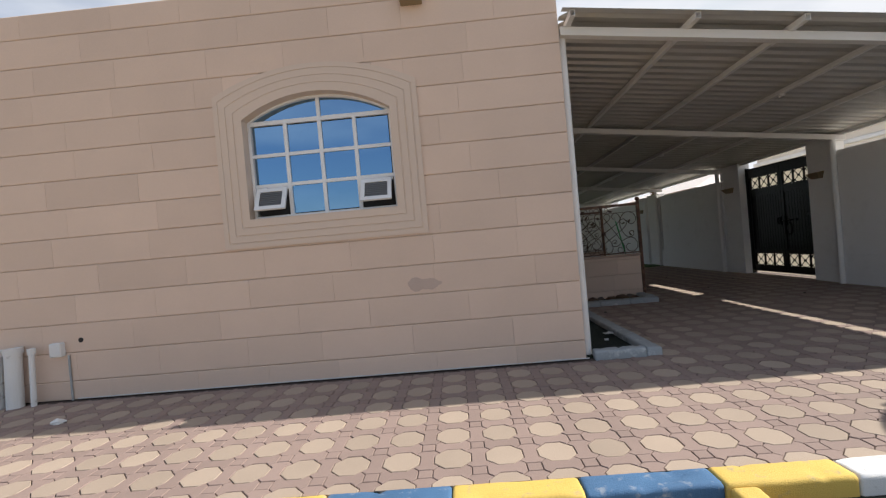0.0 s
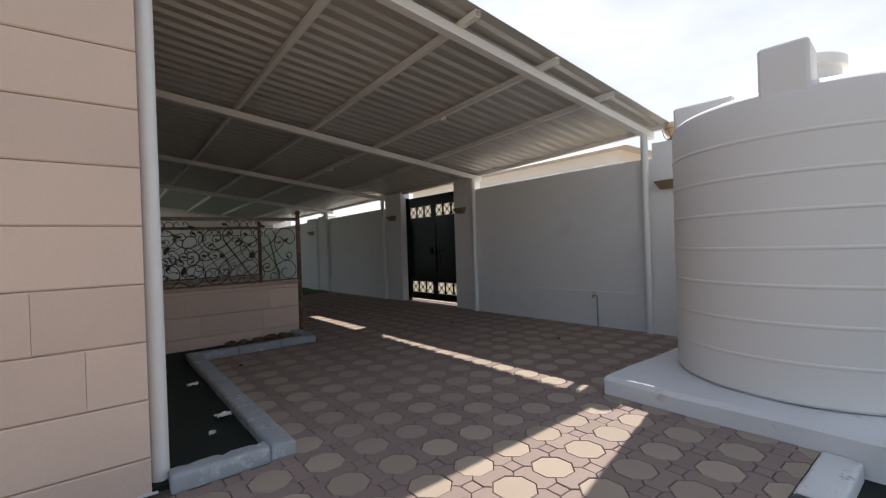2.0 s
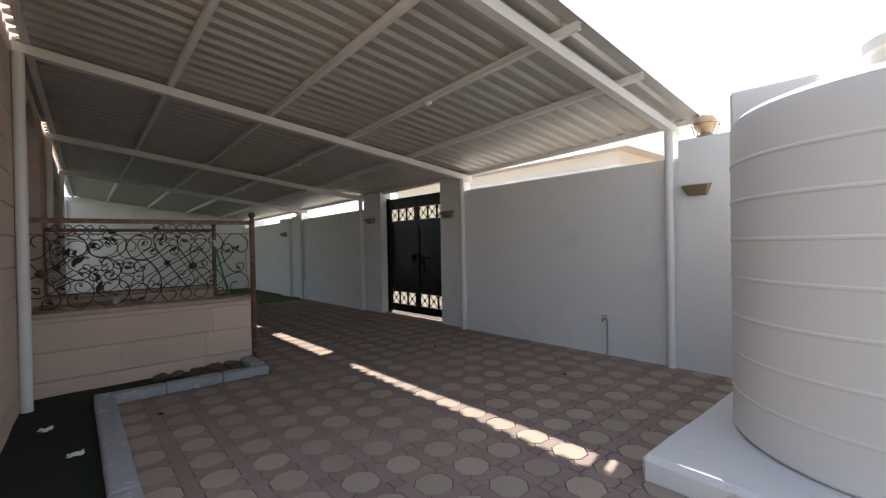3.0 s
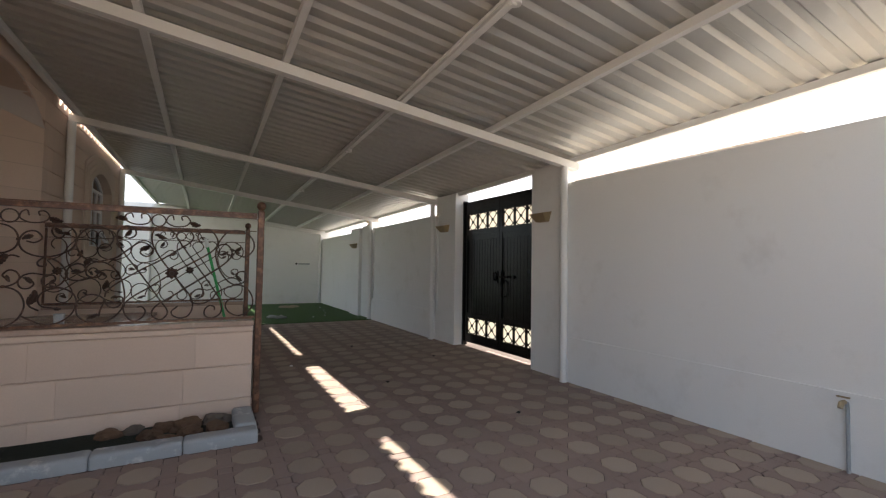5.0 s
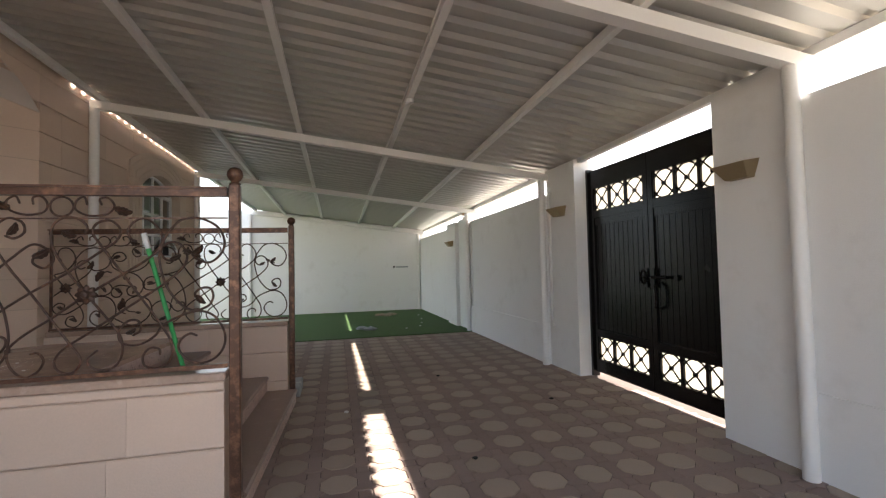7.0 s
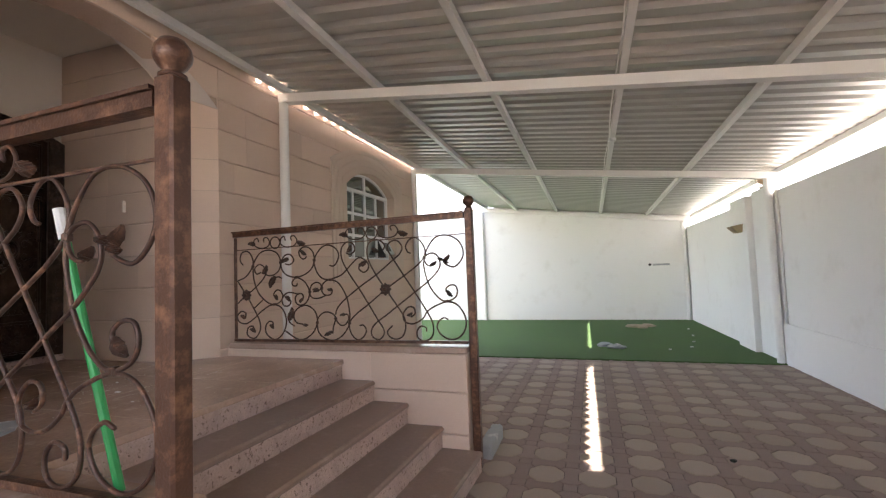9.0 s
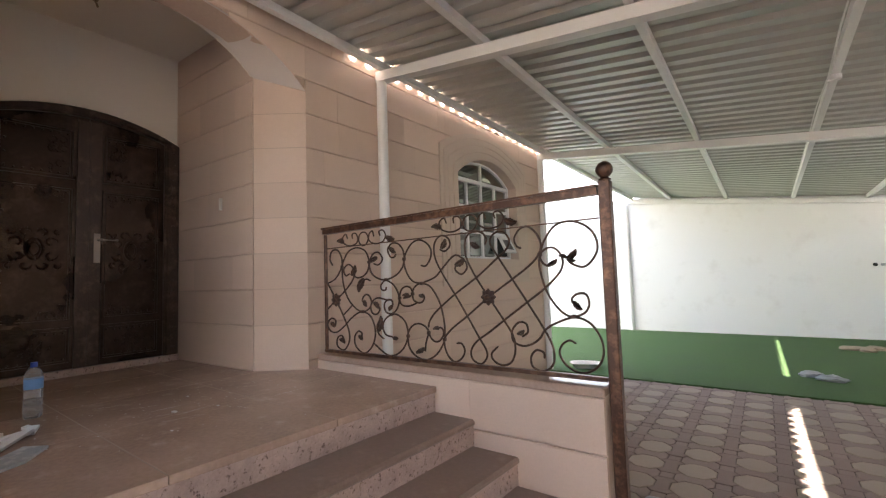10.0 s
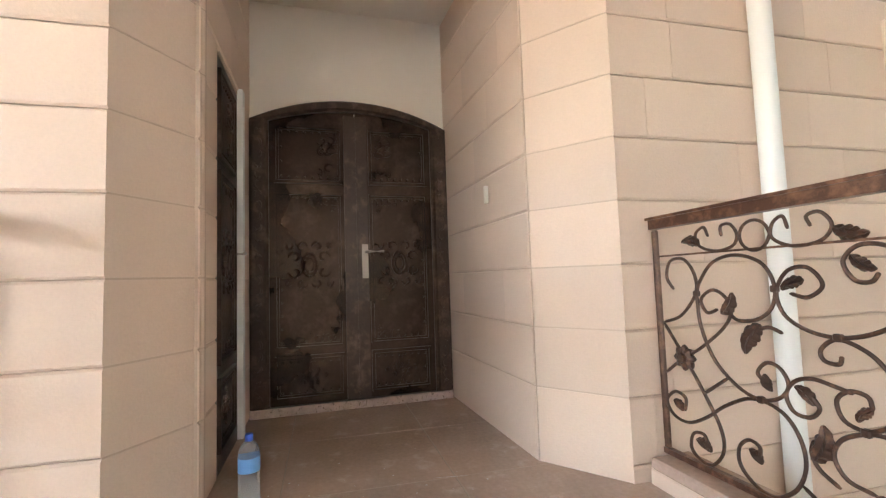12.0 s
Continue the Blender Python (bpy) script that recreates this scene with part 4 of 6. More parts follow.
def railing(at):
    """An iron stair railing in its own plane, x along, z up; at places it."""
    t = thing("stair_railing", "dark bronze wrought-iron railing with scrolls and leaves on the stair wall", "railing", "stair railings")
    def bar(name, x0, x1, z0, z1, h, bevel=0.006, label=""):
        bm = bmesh.new()
        box(bm, x0, x1, -h, h, z0, z1, bevel)
        return part(name, bm, BRONZE, t, label)
    bm = bmesh.new()
    prism(bm, [(1.615, 1.957), (3.985, 1.975), (3.985, 2.018), (1.615, 2.000)], -0.024, 0.024)
    prism(bm, [(1.605, 2.000), (3.985, 2.018), (3.985, 2.030), (1.605, 2.012)], -0.034, 0.034)
    part("top_rail", bm, BRONZE, t)
    bm = bmesh.new()
    prism(bm, [(1.615, 0.943), (3.985, 0.955), (3.985, 0.979), (1.615, 0.967)], -0.014, 0.014)
    part("bottom_rail", bm, BRONZE, t)
    bm = bmesh.new()
    prism(bm, [(1.635, 1.826), (3.985, 1.842), (3.985, 1.850), (1.635, 1.834)], -0.004, 0.004)
    part("thin_rail", bm, BRONZE, t)
    bar("end_bar", 1.615, 1.641, 0.965, 1.953, 0.013)
    post = bar("newel_post", 3.995, 4.058, 0.0, 2.05, 0.031, 0.007)
    bm = bmesh.new()
    turned(bm, [(0.02, 2.045), (0.034, 2.05), (0.034, 2.056), (0.022, 2.062), (0.022, 2.067), (0.034, 2.078), (0.044, 2.094), (0.047, 2.110), (0.043, 2.128), (0.031, 2.146), (0.011, 2.155)], (4.027, 0, 0), 20)
    smooth(part("ball_finial", bm, BRONZE, post))
    R = 0.0070
    def scroll(pts, r=R):
        bm = bmesh.new()
        rs = [r] * len(pts)
        rs[0] = rs[-1] = r * 0.6
        tube(bm, [(x, 0, z) for x, z in pts], rs, 6)
        smooth(part("scroll", bm, IRON, t))
    def leaf(x, z, ang, size=0.075):
        bm = bmesh.new()
        leaf_mesh(bm, x, z, ang, size)
        part("leaf", bm, IRON, t)
    def flower(x, z):
        bm = bmesh.new()
        rows = []
        for r, y in ((0.004, -0.026), (0.016, -0.024), (0.021, -0.014), (0.026, -0.018), (0.046, -0.010), (0.050, 0.0), (0.046, 0.010), (0.026, 0.018), (0.021, 0.014), (0.016, 0.024), (0.004, 0.026)):
            rows.append([bm.verts.new((x + r * (1 + (0.14 * math.cos(8 * a) if r > 0.024 else 0)) * math.cos(a), y, z + r * (1 + (0.14 * math.cos(8 * a) if r > 0.024 else 0)) * math.sin(a)))
                         for a in (k * math.pi / 16 for k in range(32))])
        for p, q in zip(rows, rows[1:]):
            for k in range(32):
                bm.faces.new((p[k], p[(k + 1) % 32], q[(k + 1) % 32], q[k]))
        bm.faces.new(rows[0]), bm.faces.new(rows[-1][::-1])
        part("rosette", bm, IRON, t)
    # scrolls from the wall end to the newel, then the crossing bars that end in loops
    scroll(flow([(1.72, 1.68), (1.685, 1.735), (1.71, 1.805), (1.785, 1.81), (1.835, 1.745), (1.835, 1.665), (1.755, 1.57), (1.65, 1.53)]))
    scroll(flow([(1.65, 1.53), (1.755, 1.39), (1.84, 1.265), (1.91, 1.14), (1.915, 1.05), (1.86, 0.98), (1.8, 0.98), (1.76, 1.015), (1.775, 1.075), (1.825, 1.09), (1.845, 1.06)]))
    scroll(flow([(1.645, 1.305), (1.755, 1.39), (1.84, 1.44), (1.955, 1.535), (1.995, 1.61), (1.96, 1.665), (1.91, 1.68), (1.86, 1.64), (1.885, 1.59), (1.935, 1.605)]))
    scroll(flow([(1.84, 1.665), (1.85, 1.535), (1.905, 1.405), (2, 1.32), (2.085, 1.295), (2.155, 1.32), (2.185, 1.37), (2.16, 1.42), (2.115, 1.43), (2.08, 1.39), (2.105, 1.36)]))
    scroll(flow([(1.84, 1.255), (1.96, 1.345)]))
    scroll(flow([(1.74, 1.16), (1.745, 1.215), (1.69, 1.23), (1.64, 1.18), (1.675, 1.125), (1.755, 1.115), (1.85, 1.165), (1.94, 1.235), (2.05, 1.29), (2.15, 1.275), (2.205, 1.21), (2.22, 1.12), (2.185, 1.03), (2.11, 0.97), (2.04, 0.98), (1.985, 1.03), (1.985, 1.095), (2.025, 1.135), (2.065, 1.125), (2.065, 1.09)]))
    scroll(flow([(1.98, 1.6), (2.02, 1.57), (2.095, 1.58), (2.15, 1.625), (2.165, 1.7), (2.125, 1.78), (2.025, 1.815), (1.925, 1.79), (1.86, 1.715), (1.84, 1.665)]))
    scroll(flow([(2.215, 1.675), (2.27, 1.665), (2.315, 1.705), (2.275, 1.76), (2.21, 1.75), (2.17, 1.68), (2.19, 1.605), (2.255, 1.56), (2.345, 1.545), (2.44, 1.57), (2.515, 1.625), (2.54, 1.695), (2.53, 1.765), (2.48, 1.815), (2.415, 1.82), (2.375, 1.775), (2.4, 1.72), (2.44, 1.715), (2.46, 1.74)]))
    scroll(flow([(2.7, 1.64), (2.745, 1.635), (2.785, 1.675), (2.8, 1.735), (2.77, 1.79), (2.7, 1.825), (2.625, 1.81), (2.56, 1.74), (2.54, 1.665), (2.57, 1.58), (2.625, 1.525), (2.705, 1.51)]))
    scroll(flow([(2.715, 1.515), (2.825, 1.55), (2.895, 1.61), (3, 1.695), (3.08, 1.66), (3.1, 1.605), (3.055, 1.565), (3.005, 1.595), (3.015, 1.64)]))
    scroll(flow([(2.35, 1.49), (2.34, 1.465), (2.3, 1.47), (2.295, 1.505), (2.345, 1.54), (2.425, 1.505), (2.475, 1.435), (2.48, 1.375), (2.45, 1.315), (2.395, 1.285), (2.34, 1.3), (2.325, 1.355), (2.36, 1.39), (2.405, 1.385), (2.415, 1.35)]))
    scroll(flow([(2.37, 1.385), (2.325, 1.395), (2.26, 1.405), (2.205, 1.385), (2.175, 1.335), (2.195, 1.285), (2.245, 1.28), (2.275, 1.315), (2.255, 1.35)]))
    scroll(flow([(2.52, 1.405), (2.565, 1.41), (2.6, 1.425), (2.615, 1.435), (2.6, 1.475), (2.555, 1.49), (2.505, 1.465), (2.485, 1.405), (2.505, 1.355), (2.575, 1.345), (2.66, 1.37)]))
    scroll(flow([(2.685, 1.415), (2.71, 1.43), (2.725, 1.41), (2.71, 1.38), (2.67, 1.37), (2.625, 1.39), (2.615, 1.435), (2.625, 1.47), (2.66, 1.5), (2.705, 1.51), (2.775, 1.49), (2.83, 1.43), (2.87, 1.355), (2.89, 1.275), (2.9, 1.195), (2.895, 1.13)]))
    scroll(flow([(2.405, 1.11), (2.335, 1.125), (2.305, 1.18), (2.33, 1.24), (2.405, 1.28), (2.47, 1.275), (2.535, 1.23), (2.56, 1.16), (2.55, 1.095), (2.51, 1.03), (2.435, 0.98), (2.36, 0.97), (2.285, 1), (2.205, 1.05)]))
    scroll(flow([(2.315, 1.09), (2.26, 1.125), (2.24, 1.17), (2.25, 1.21)]))
    scroll(flow([(2.72, 1.025), (2.725, 1.07), (2.735, 1.105), (2.755, 1.16), (2.74, 1.19), (2.71, 1.21), (2.66, 1.22), (2.61, 1.205), (2.57, 1.165), (2.56, 1.125), (2.57, 1.045), (2.625, 0.99), (2.71, 0.965), (2.78, 0.985), (2.835, 1.025), (2.88, 1.085), (2.895, 1.13)]))
    scroll(flow([(2.835, 1.185), (2.86, 1.2), (2.885, 1.185), (2.885, 1.15), (2.855, 1.11), (2.815, 1.1), (2.78, 1.12), (2.755, 1.16)]))
    scroll(flow([(2.755, 1.195), (2.77, 1.245), (2.835, 1.315), (2.995, 1.43), (3.18, 1.545), (3.335, 1.66), (3.4, 1.71), (3.425, 1.765), (3.395, 1.815), (3.355, 1.83), (3.305, 1.81), (3.285, 1.76), (3.325, 1.69), (3.44, 1.515), (3.53, 1.38), (3.635, 1.215), (3.68, 1.125), (3.685, 1.045), (3.655, 0.995), (3.595, 0.975), (3.545, 1), (3.54, 1.055), (3.575, 1.095), (3.62, 1.085), (3.625, 1.05)]))
    scroll(flow([(2.995, 1.1), (3.035, 1.1), (3.06, 1.055), (3.03, 1), (2.97, 0.975), (2.91, 1.03), (2.895, 1.12), (2.96, 1.195), (3.09, 1.285), (3.26, 1.41), (3.44, 1.525), (3.545, 1.595), (3.61, 1.655), (3.635, 1.72), (3.61, 1.79), (3.555, 1.84), (3.5, 1.83), (3.46, 1.775), (3.475, 1.725), (3.505, 1.71)]))
    scroll(flow([(2.875, 1.745), (2.92, 1.73), (2.965, 1.765), (2.95, 1.82), (2.885, 1.84), (2.83, 1.785), (2.835, 1.685), (2.9, 1.565), (2.995, 1.43), (3.09, 1.285), (3.175, 1.15), (3.225, 1.075), (3.23, 1.025), (3.185, 0.98), (3.125, 1), (3.11, 1.055), (3.155, 1.12), (3.26, 1.19), (3.365, 1.265), (3.53, 1.38), (3.65, 1.465), (3.74, 1.55), (3.765, 1.61), (3.75, 1.665), (3.71, 1.7), (3.66, 1.695), (3.625, 1.66), (3.645, 1.61), (3.685, 1.595), (3.71, 1.62)]))
    scroll(flow([(3.245, 1.75), (3.26, 1.79), (3.22, 1.835), (3.15, 1.845), (3.095, 1.795), (3.095, 1.685), (3.16, 1.555), (3.26, 1.41), (3.365, 1.265), (3.425, 1.17), (3.435, 1.08), (3.405, 1.01), (3.345, 0.985), (3.285, 1.005), (3.265, 1.05), (3.315, 1.1)]))
    scroll(flow([(3.485, 1.17), (3.525, 1.2), (3.515, 1.25), (3.465, 1.255), (3.42, 1.205), (3.425, 1.14), (3.485, 1.115), (3.55, 1.13), (3.605, 1.17), (3.635, 1.215), (3.705, 1.26), (3.815, 1.295), (3.9, 1.27), (3.955, 1.195), (3.97, 1.115), (3.945, 1.045), (3.89, 1), (3.825, 0.99), (3.755, 1.025), (3.72, 1.085), (3.735, 1.135), (3.78, 1.165), (3.82, 1.15)]))
    scroll(flow([(3.625, 1.665), (3.62, 1.59), (3.65, 1.465), (3.7, 1.375), (3.76, 1.315), (3.815, 1.3), (3.88, 1.325), (3.905, 1.375), (3.89, 1.425), (3.845, 1.43), (3.81, 1.405), (3.81, 1.375)]))
    scroll(flow([(3.625, 1.665), (3.66, 1.75), (3.73, 1.83), (3.825, 1.845), (3.915, 1.805), (3.96, 1.74), (3.965, 1.67), (3.93, 1.61), (3.88, 1.58), (3.82, 1.6), (3.79, 1.63)]))
    scroll(flow([(2.18, 1.54), (2.13, 1.555), (2.07, 1.53)]))
    flower(1.757, 1.388)
    flower(3.257, 1.411)
    # frieze under the top rail: a ring between two open scrolls, twice
    for x0, z0, s in ((1.785, 1.876, 1.0), (2.81, 1.900, 1.02)):
        at_ = lambda *pts: [(x0 + s * x, z0 + s * z) for x, z in pts]
        scroll(flow(at_((0.13, 0.02), (0.11, 0.06), (0.07, 0.035), (0.085, -0.015), (0.16, -0.04), (0.235, -0.025), (0.255, 0.015), (0.23, 0.057), (0.19, 0.055), (0.19, 0.015))), 0.0062)
        scroll(spiral(x0 + 0.32 * s, z0 + 0.006, 0.055, 0.055, 0, 358, 22), 0.0062)
        scroll(flow(at_((0.44, 0.015), (0.425, 0.06), (0.39, 0.04), (0.385, -0.01), (0.45, -0.043), (0.535, -0.033), (0.57, 0.012), (0.54, 0.057), (0.50, 0.05), (0.51, 0.015))), 0.0062)
        leaf(x0 + 0.085 * s, z0 - 0.008, 150, 0.085)
        leaf(x0 + 0.57 * s, z0 + 0.005, -35, 0.09)
    for x, z, a, size in ((1.95, 1.59, 39, 0.092), (2.105, 1.56, -141, 0.122), (2.26, 1.72, -175, 0.075), (2.395, 1.795, -56, 0.071), (2.105, 1.39, -88, 0.057), (2.26, 1.32, 118, 0.071), (2.415, 1.35, -151, 0.056), (2.585, 1.41, 151, 0.069), (2.675, 1.43, -33, 0.05), (2.07, 1.065, 119, 0.056), (1.86, 1.03, 139, 0.073), (1.73, 1.155, 122, 0.06), (2.24, 1.145, 52, 0.121), (2.405, 1.11, -26, 0.053), (2.72, 1.035, -194, 0.05), (2.7, 1.025, -182, 0.066), (2.85, 1.195, -187, 0.05), (2.885, 1.75, 40, 0.073), (3, 1.63, 10, 0.085), (3.135, 1.775, -45, 0.075), (3.45, 1.185, 9, 0.054), (3.675, 1.605, 7, 0.059), (3.79, 1.635, 22, 0.071), (3.79, 1.635, -38, 0.05), (3.79, 1.635, 144, 0.05), (3.815, 1.39, -65, 0.067)):
        leaf(x, z, a, size)
    # collars where two scrolls touch
    for x, z in ((2.54, 1.695), (2.345, 1.545), (2.705, 1.51), (2.615, 1.435), (2.56, 1.125), (2.755, 1.16), (2.395, 1.28), (2.895, 1.12), (3.625, 1.665), (3.815, 1.3), (1.84, 1.665), (2.485, 1.405), (2.165, 1.69), (2.085, 1.295)):
        bm = bmesh.new()
        box(bm, x - 0.012, x + 0.012, -0.011, 0.011, z - 0.012, z + 0.012, 0.004)
        part("collar", bm, IRON, t)
    t.location = at
    return t


far_rail = railing((0, 12.06, 0))
copy_thing(far_rail, pose(-0.073, 9.485, 0.012))


def build_caps():
    for y0, y1, z in ((9.415, 9.625, 0.952), (11.955, 12.165, 0.941)):
        bm = bmesh.new()
        box(bm, bx(y0) + 0.03, 3.912 if y0 < 10 else 3.99, y0, y1, z - 0.05, z, 0.008)
        tagged(part("trim_wall_cap", bm, TERRAZZO), "brown terrazzo cap on the stair wall", "wall cap", kind="structure")


build_caps()


# ---- gate ----
GATE = BOUND @ Matrix.Translation((0, 0.15, 0))


def build_gate():
    g = thing("metal_gate", "closed black double-leaf metal gate with pierced lattice strips", "gate")
    bm = bmesh.new()
    prism(bm, [(4.69, 0.0), (4.75, 0.0), (4.75, 2.80), (4.69, 2.80)], 0.08, 0.16, GATE)
    part("gate_post", bm, GATE_PAINT, g)
    bm = bmesh.new()
    prism(bm, [(6.94, 0.0), (7.005, 0.0), (7.005, 2.82), (6.94, 2.82)], 0.06, 0.16, GATE)
    part("gate_post", bm, GATE_PAINT, g)
    for a, b in ((4.76, 5.835), (5.845, 6.93)):
        def slab(name, u0, u1, z0, z1, d0, d1, parent, mat=GATE_PAINT, label=""):
            bm = bmesh.new()
            prism(bm, [(u0, z0), (u1, z0), (u1, z1), (u0, z1)], d0, d1, GATE)
            return part(name, bm, mat, parent, label)
        bm = bmesh.new()
        for u0, u1, z0, z1 in ((a, a + 0.07, 0.07, 2.79), (b - 0.07, b, 0.07, 2.79), (a + 0.07, b - 0.07, 0.07, 0.24), (a + 0.07, b - 0.07, 2.54, 2.79),
                               (a + 0.07, b - 0.07, 0.54, 0.64), (a + 0.07, b - 0.07, 2.14, 2.24)):
            prism(bm, [(u0, z0), (u1, z0), (u1, z1), (u0, z1)], 0.09, 0.14, GATE)
        leaf = part("gate_leaf", bm, GATE_PAINT, g)
        bm = bmesh.new()
        u = a + 0.07
        n = 22
        step = (b - a - 0.14) / n
        for i in range(n):
            d = 0.110 if i % 2 else 0.114
            prism(bm, [(u + i * step, 0.64), (u + (i + 1) * step, 0.64), (u + (i + 1) * step, 2.04), (u + i * step, 2.04)], d, 0.126, GATE)
        part("ribbed_panel", bm, GATE_PAINT, leaf)
        slab("cross_rail", a + 0.07, b - 0.07, 2.04, 2.14, 0.10, 0.13, leaf)
        for z0, z1 in ((0.24, 0.54), (2.24, 2.54)):
            wide = (b - a - 0.14) / 3
            for i in range(3):
                u0, u1 = a + 0.07 + wide * i, a + 0.07 + wide * (i + 1)
                cu, cz_ = (u0 + u1) / 2, (z0 + z1) / 2
                bm = bmesh.new()
                for p, q in (((u0, z0), (u1, z1)), ((u0, z1), (u1, z0))):
                    tube(bm, [GATE @ Vector((p[0], 0.115, p[1])), GATE @ Vector((q[0], 0.115, q[1]))], 0.009, 6)
                pts = spiral(cu, cz_, 0.155, 0.155, 0, 360, 24)
                pts = [(min(max(x, u0), u1), min(max(z, z0), z1)) for x, z in pts]
                tube(bm, [GATE @ Vector((x, 0.115, z)) for x, z in pts], 0.009, 6)
                cylinder(bm, GATE @ Vector((cu, 0.10, cz_)), GATE @ Vector((cu, 0.13, cz_)), 0.025, None, 12)
                prism(bm, [(u1 - 0.018, z0), (u1 + 0.018, z0), (u1 + 0.018, z1), (u1 - 0.018, z1)], 0.098, 0.132, GATE)
                part("lattice", bm, GATE_PAINT, leaf)
                slab("glazing", u0 + 0.002, u1 - 0.002, z0, z1, 0.127, 0.131, leaf, FROSTED, "frosted cream glazing")
    bm = bmesh.new()
    for u, z in ((5.79, 1.36), (5.90, 1.36)):
        prism(bm, [(u - 0.03, z - 0.12), (u + 0.03, z - 0.12), (u + 0.03, z + 0.10), (u - 0.03, z + 0.10)], 0.072, 0.09, GATE)
    tube(bm, [GATE @ Vector(p) for p in ((5.56, 0.06, 1.36), (5.77, 0.05, 1.36), (5.89, 0.05, 1.36), (5.94, 0.07, 1.36))], 0.017, 8)
    tube(bm, [GATE @ Vector(p) for p in ((5.71, 0.09, 1.30), (5.71, 0.03, 1.26), (5.69, 0.03, 1.14), (5.71, 0.03, 1.04), (5.74, 0.09, 1.01))], 0.018, 8)
    cylinder(bm, GATE @ Vector((5.46, 0.112, 1.36)), GATE @ Vector((5.46, 0.08, 1.36)), 0.03, 0.026, 14)
    ring = [(5.93 + 0.04 * math.cos(k / 16 * 2 * math.pi), 1.36 + 0.075 * math.sin(k / 16 * 2 * math.pi)) for k in range(17)]
    tube(bm, [GATE @ Vector((u, 0.07, z)) for u, z in ring], 0.014, 6)
    part("gate_bolt", bm, GATE_PAINT, g, "black sliding bolt and pull handle")


build_gate()


# ---- wall lamps, tap, small fixtures ----
def wedge_lamp(u, z, out):
    w = thing("wall_lamp", "brass-coloured wedge-shaped metal wall lamp", "wall lamp", "wedge wall lamps")
    bm = bmesh.new()
    m = BOUND @ Matrix.Translation((u, -out, z))
    top, low = 0.15, 0.10
    rows = [[bm.verts.new(m @ Vector(p)) for p in loop] for loop in (
        ((-top, 0, 0.075), (top, 0, 0.075), (top, -0.17, 0.045), (-top, -0.17, 0.045)), ((-low, 0, -0.07), (low, 0, -0.07), (low, -0.075, -0.07), (-low, -0.075, -0.07)))]
    bm.faces.new(rows[0]), bm.faces.new(rows[1][::-1])
    for i in range(4):
        bm.faces.new((rows[0][i], rows[0][(i + 1) % 4], rows[1][(i + 1) % 4], rows[1][i]))
    part("shade", bm, LAMP_BROWN, w)
    bm = bmesh.new()
    prism(bm, [(-0.09, -0.06), (0.09, -0.06), (0.09, 0.065), (-0.09, 0.065)], -0.004, 0.02, m)
    part("back_plate", bm, LAMP_BROWN, w)


for u, z, out in ((4.50, 2.27, -0.03), (7.35, 2.29, -0.03), (-0.11, 2.27, 0.03), (12.55, 2.10, 0.10)):
    wedge_lamp(u, z, out)


def globe_lamp(u, z):
    p = BOUND @ Vector((u, 0.09, z))
    g = thing("globe_lamp", "amber glass globe lamp in a wire cage on the wall pier", "globe lamp", "globe lamps", at=p)
    bm = bmesh.new()
    turned(bm, [(0.10, 0.0), (0.10, 0.03), (0.06, 0.04), (0.06, 0.06)], p, 20)
    part("base", bm, LAMP_BROWN, g)
    bm = bmesh.new()
    turned(bm, [(0.13 * math.sin(radians(a)), 0.175 - 0.125 * math.cos(radians(a))) for a in range(20, 180, 16)], p, 24)
    smooth(part("globe", bm, GLOBE, g, "amber glass globe"))
    bm = bmesh.new()
    tube(bm, [p + Vector((0.155 * math.cos(a), 0.155 * math.sin(a), 0.165)) for a in (k * math.pi / 12 for k in range(25))], 0.006)
    for k in range(6):
        a = k * math.pi / 3
        tube(bm, [p + Vector((r * math.cos(a), r * math.sin(a), z2)) for r, z2 in ((0.09, 0.02), (0.13, 0.07), (0.155, 0.165))], 0.005)
    part("cage", bm, LAMP_BROWN, g)


globe_lamp(-0.16, 2.921)
globe_lamp(11.85, 2.681)


def build_tap():
    t = thing("garden_tap", "grey standpipe with a small tap against the boundary wall", "tap")
    bm = bmesh.new()
    m = BOUND
    tube(bm, [m @ Vector(p) for p in ((1.10, -0.05, -0.01), (1.10, -0.05, 0.50), (1.10, -0.06, 0.53), (1.10, -0.12, 0.54))], 0.014, 8)
    part("pipe", bm, KERB_GREY, t)
    bm = bmesh.new()
    tube(bm, [m @ Vector(p) for p in ((1.10, -0.11, 0.545), (1.10, -0.17, 0.545), (1.10, -0.19, 0.51))], 0.018, 8)
    tube(bm, [m @ Vector(p) for p in ((1.06, -0.13, 0.585), (1.14, -0.13, 0.585))], 0.007, 6)
    part("tap_head", bm, LAMP_BROWN, t)


build_tap()


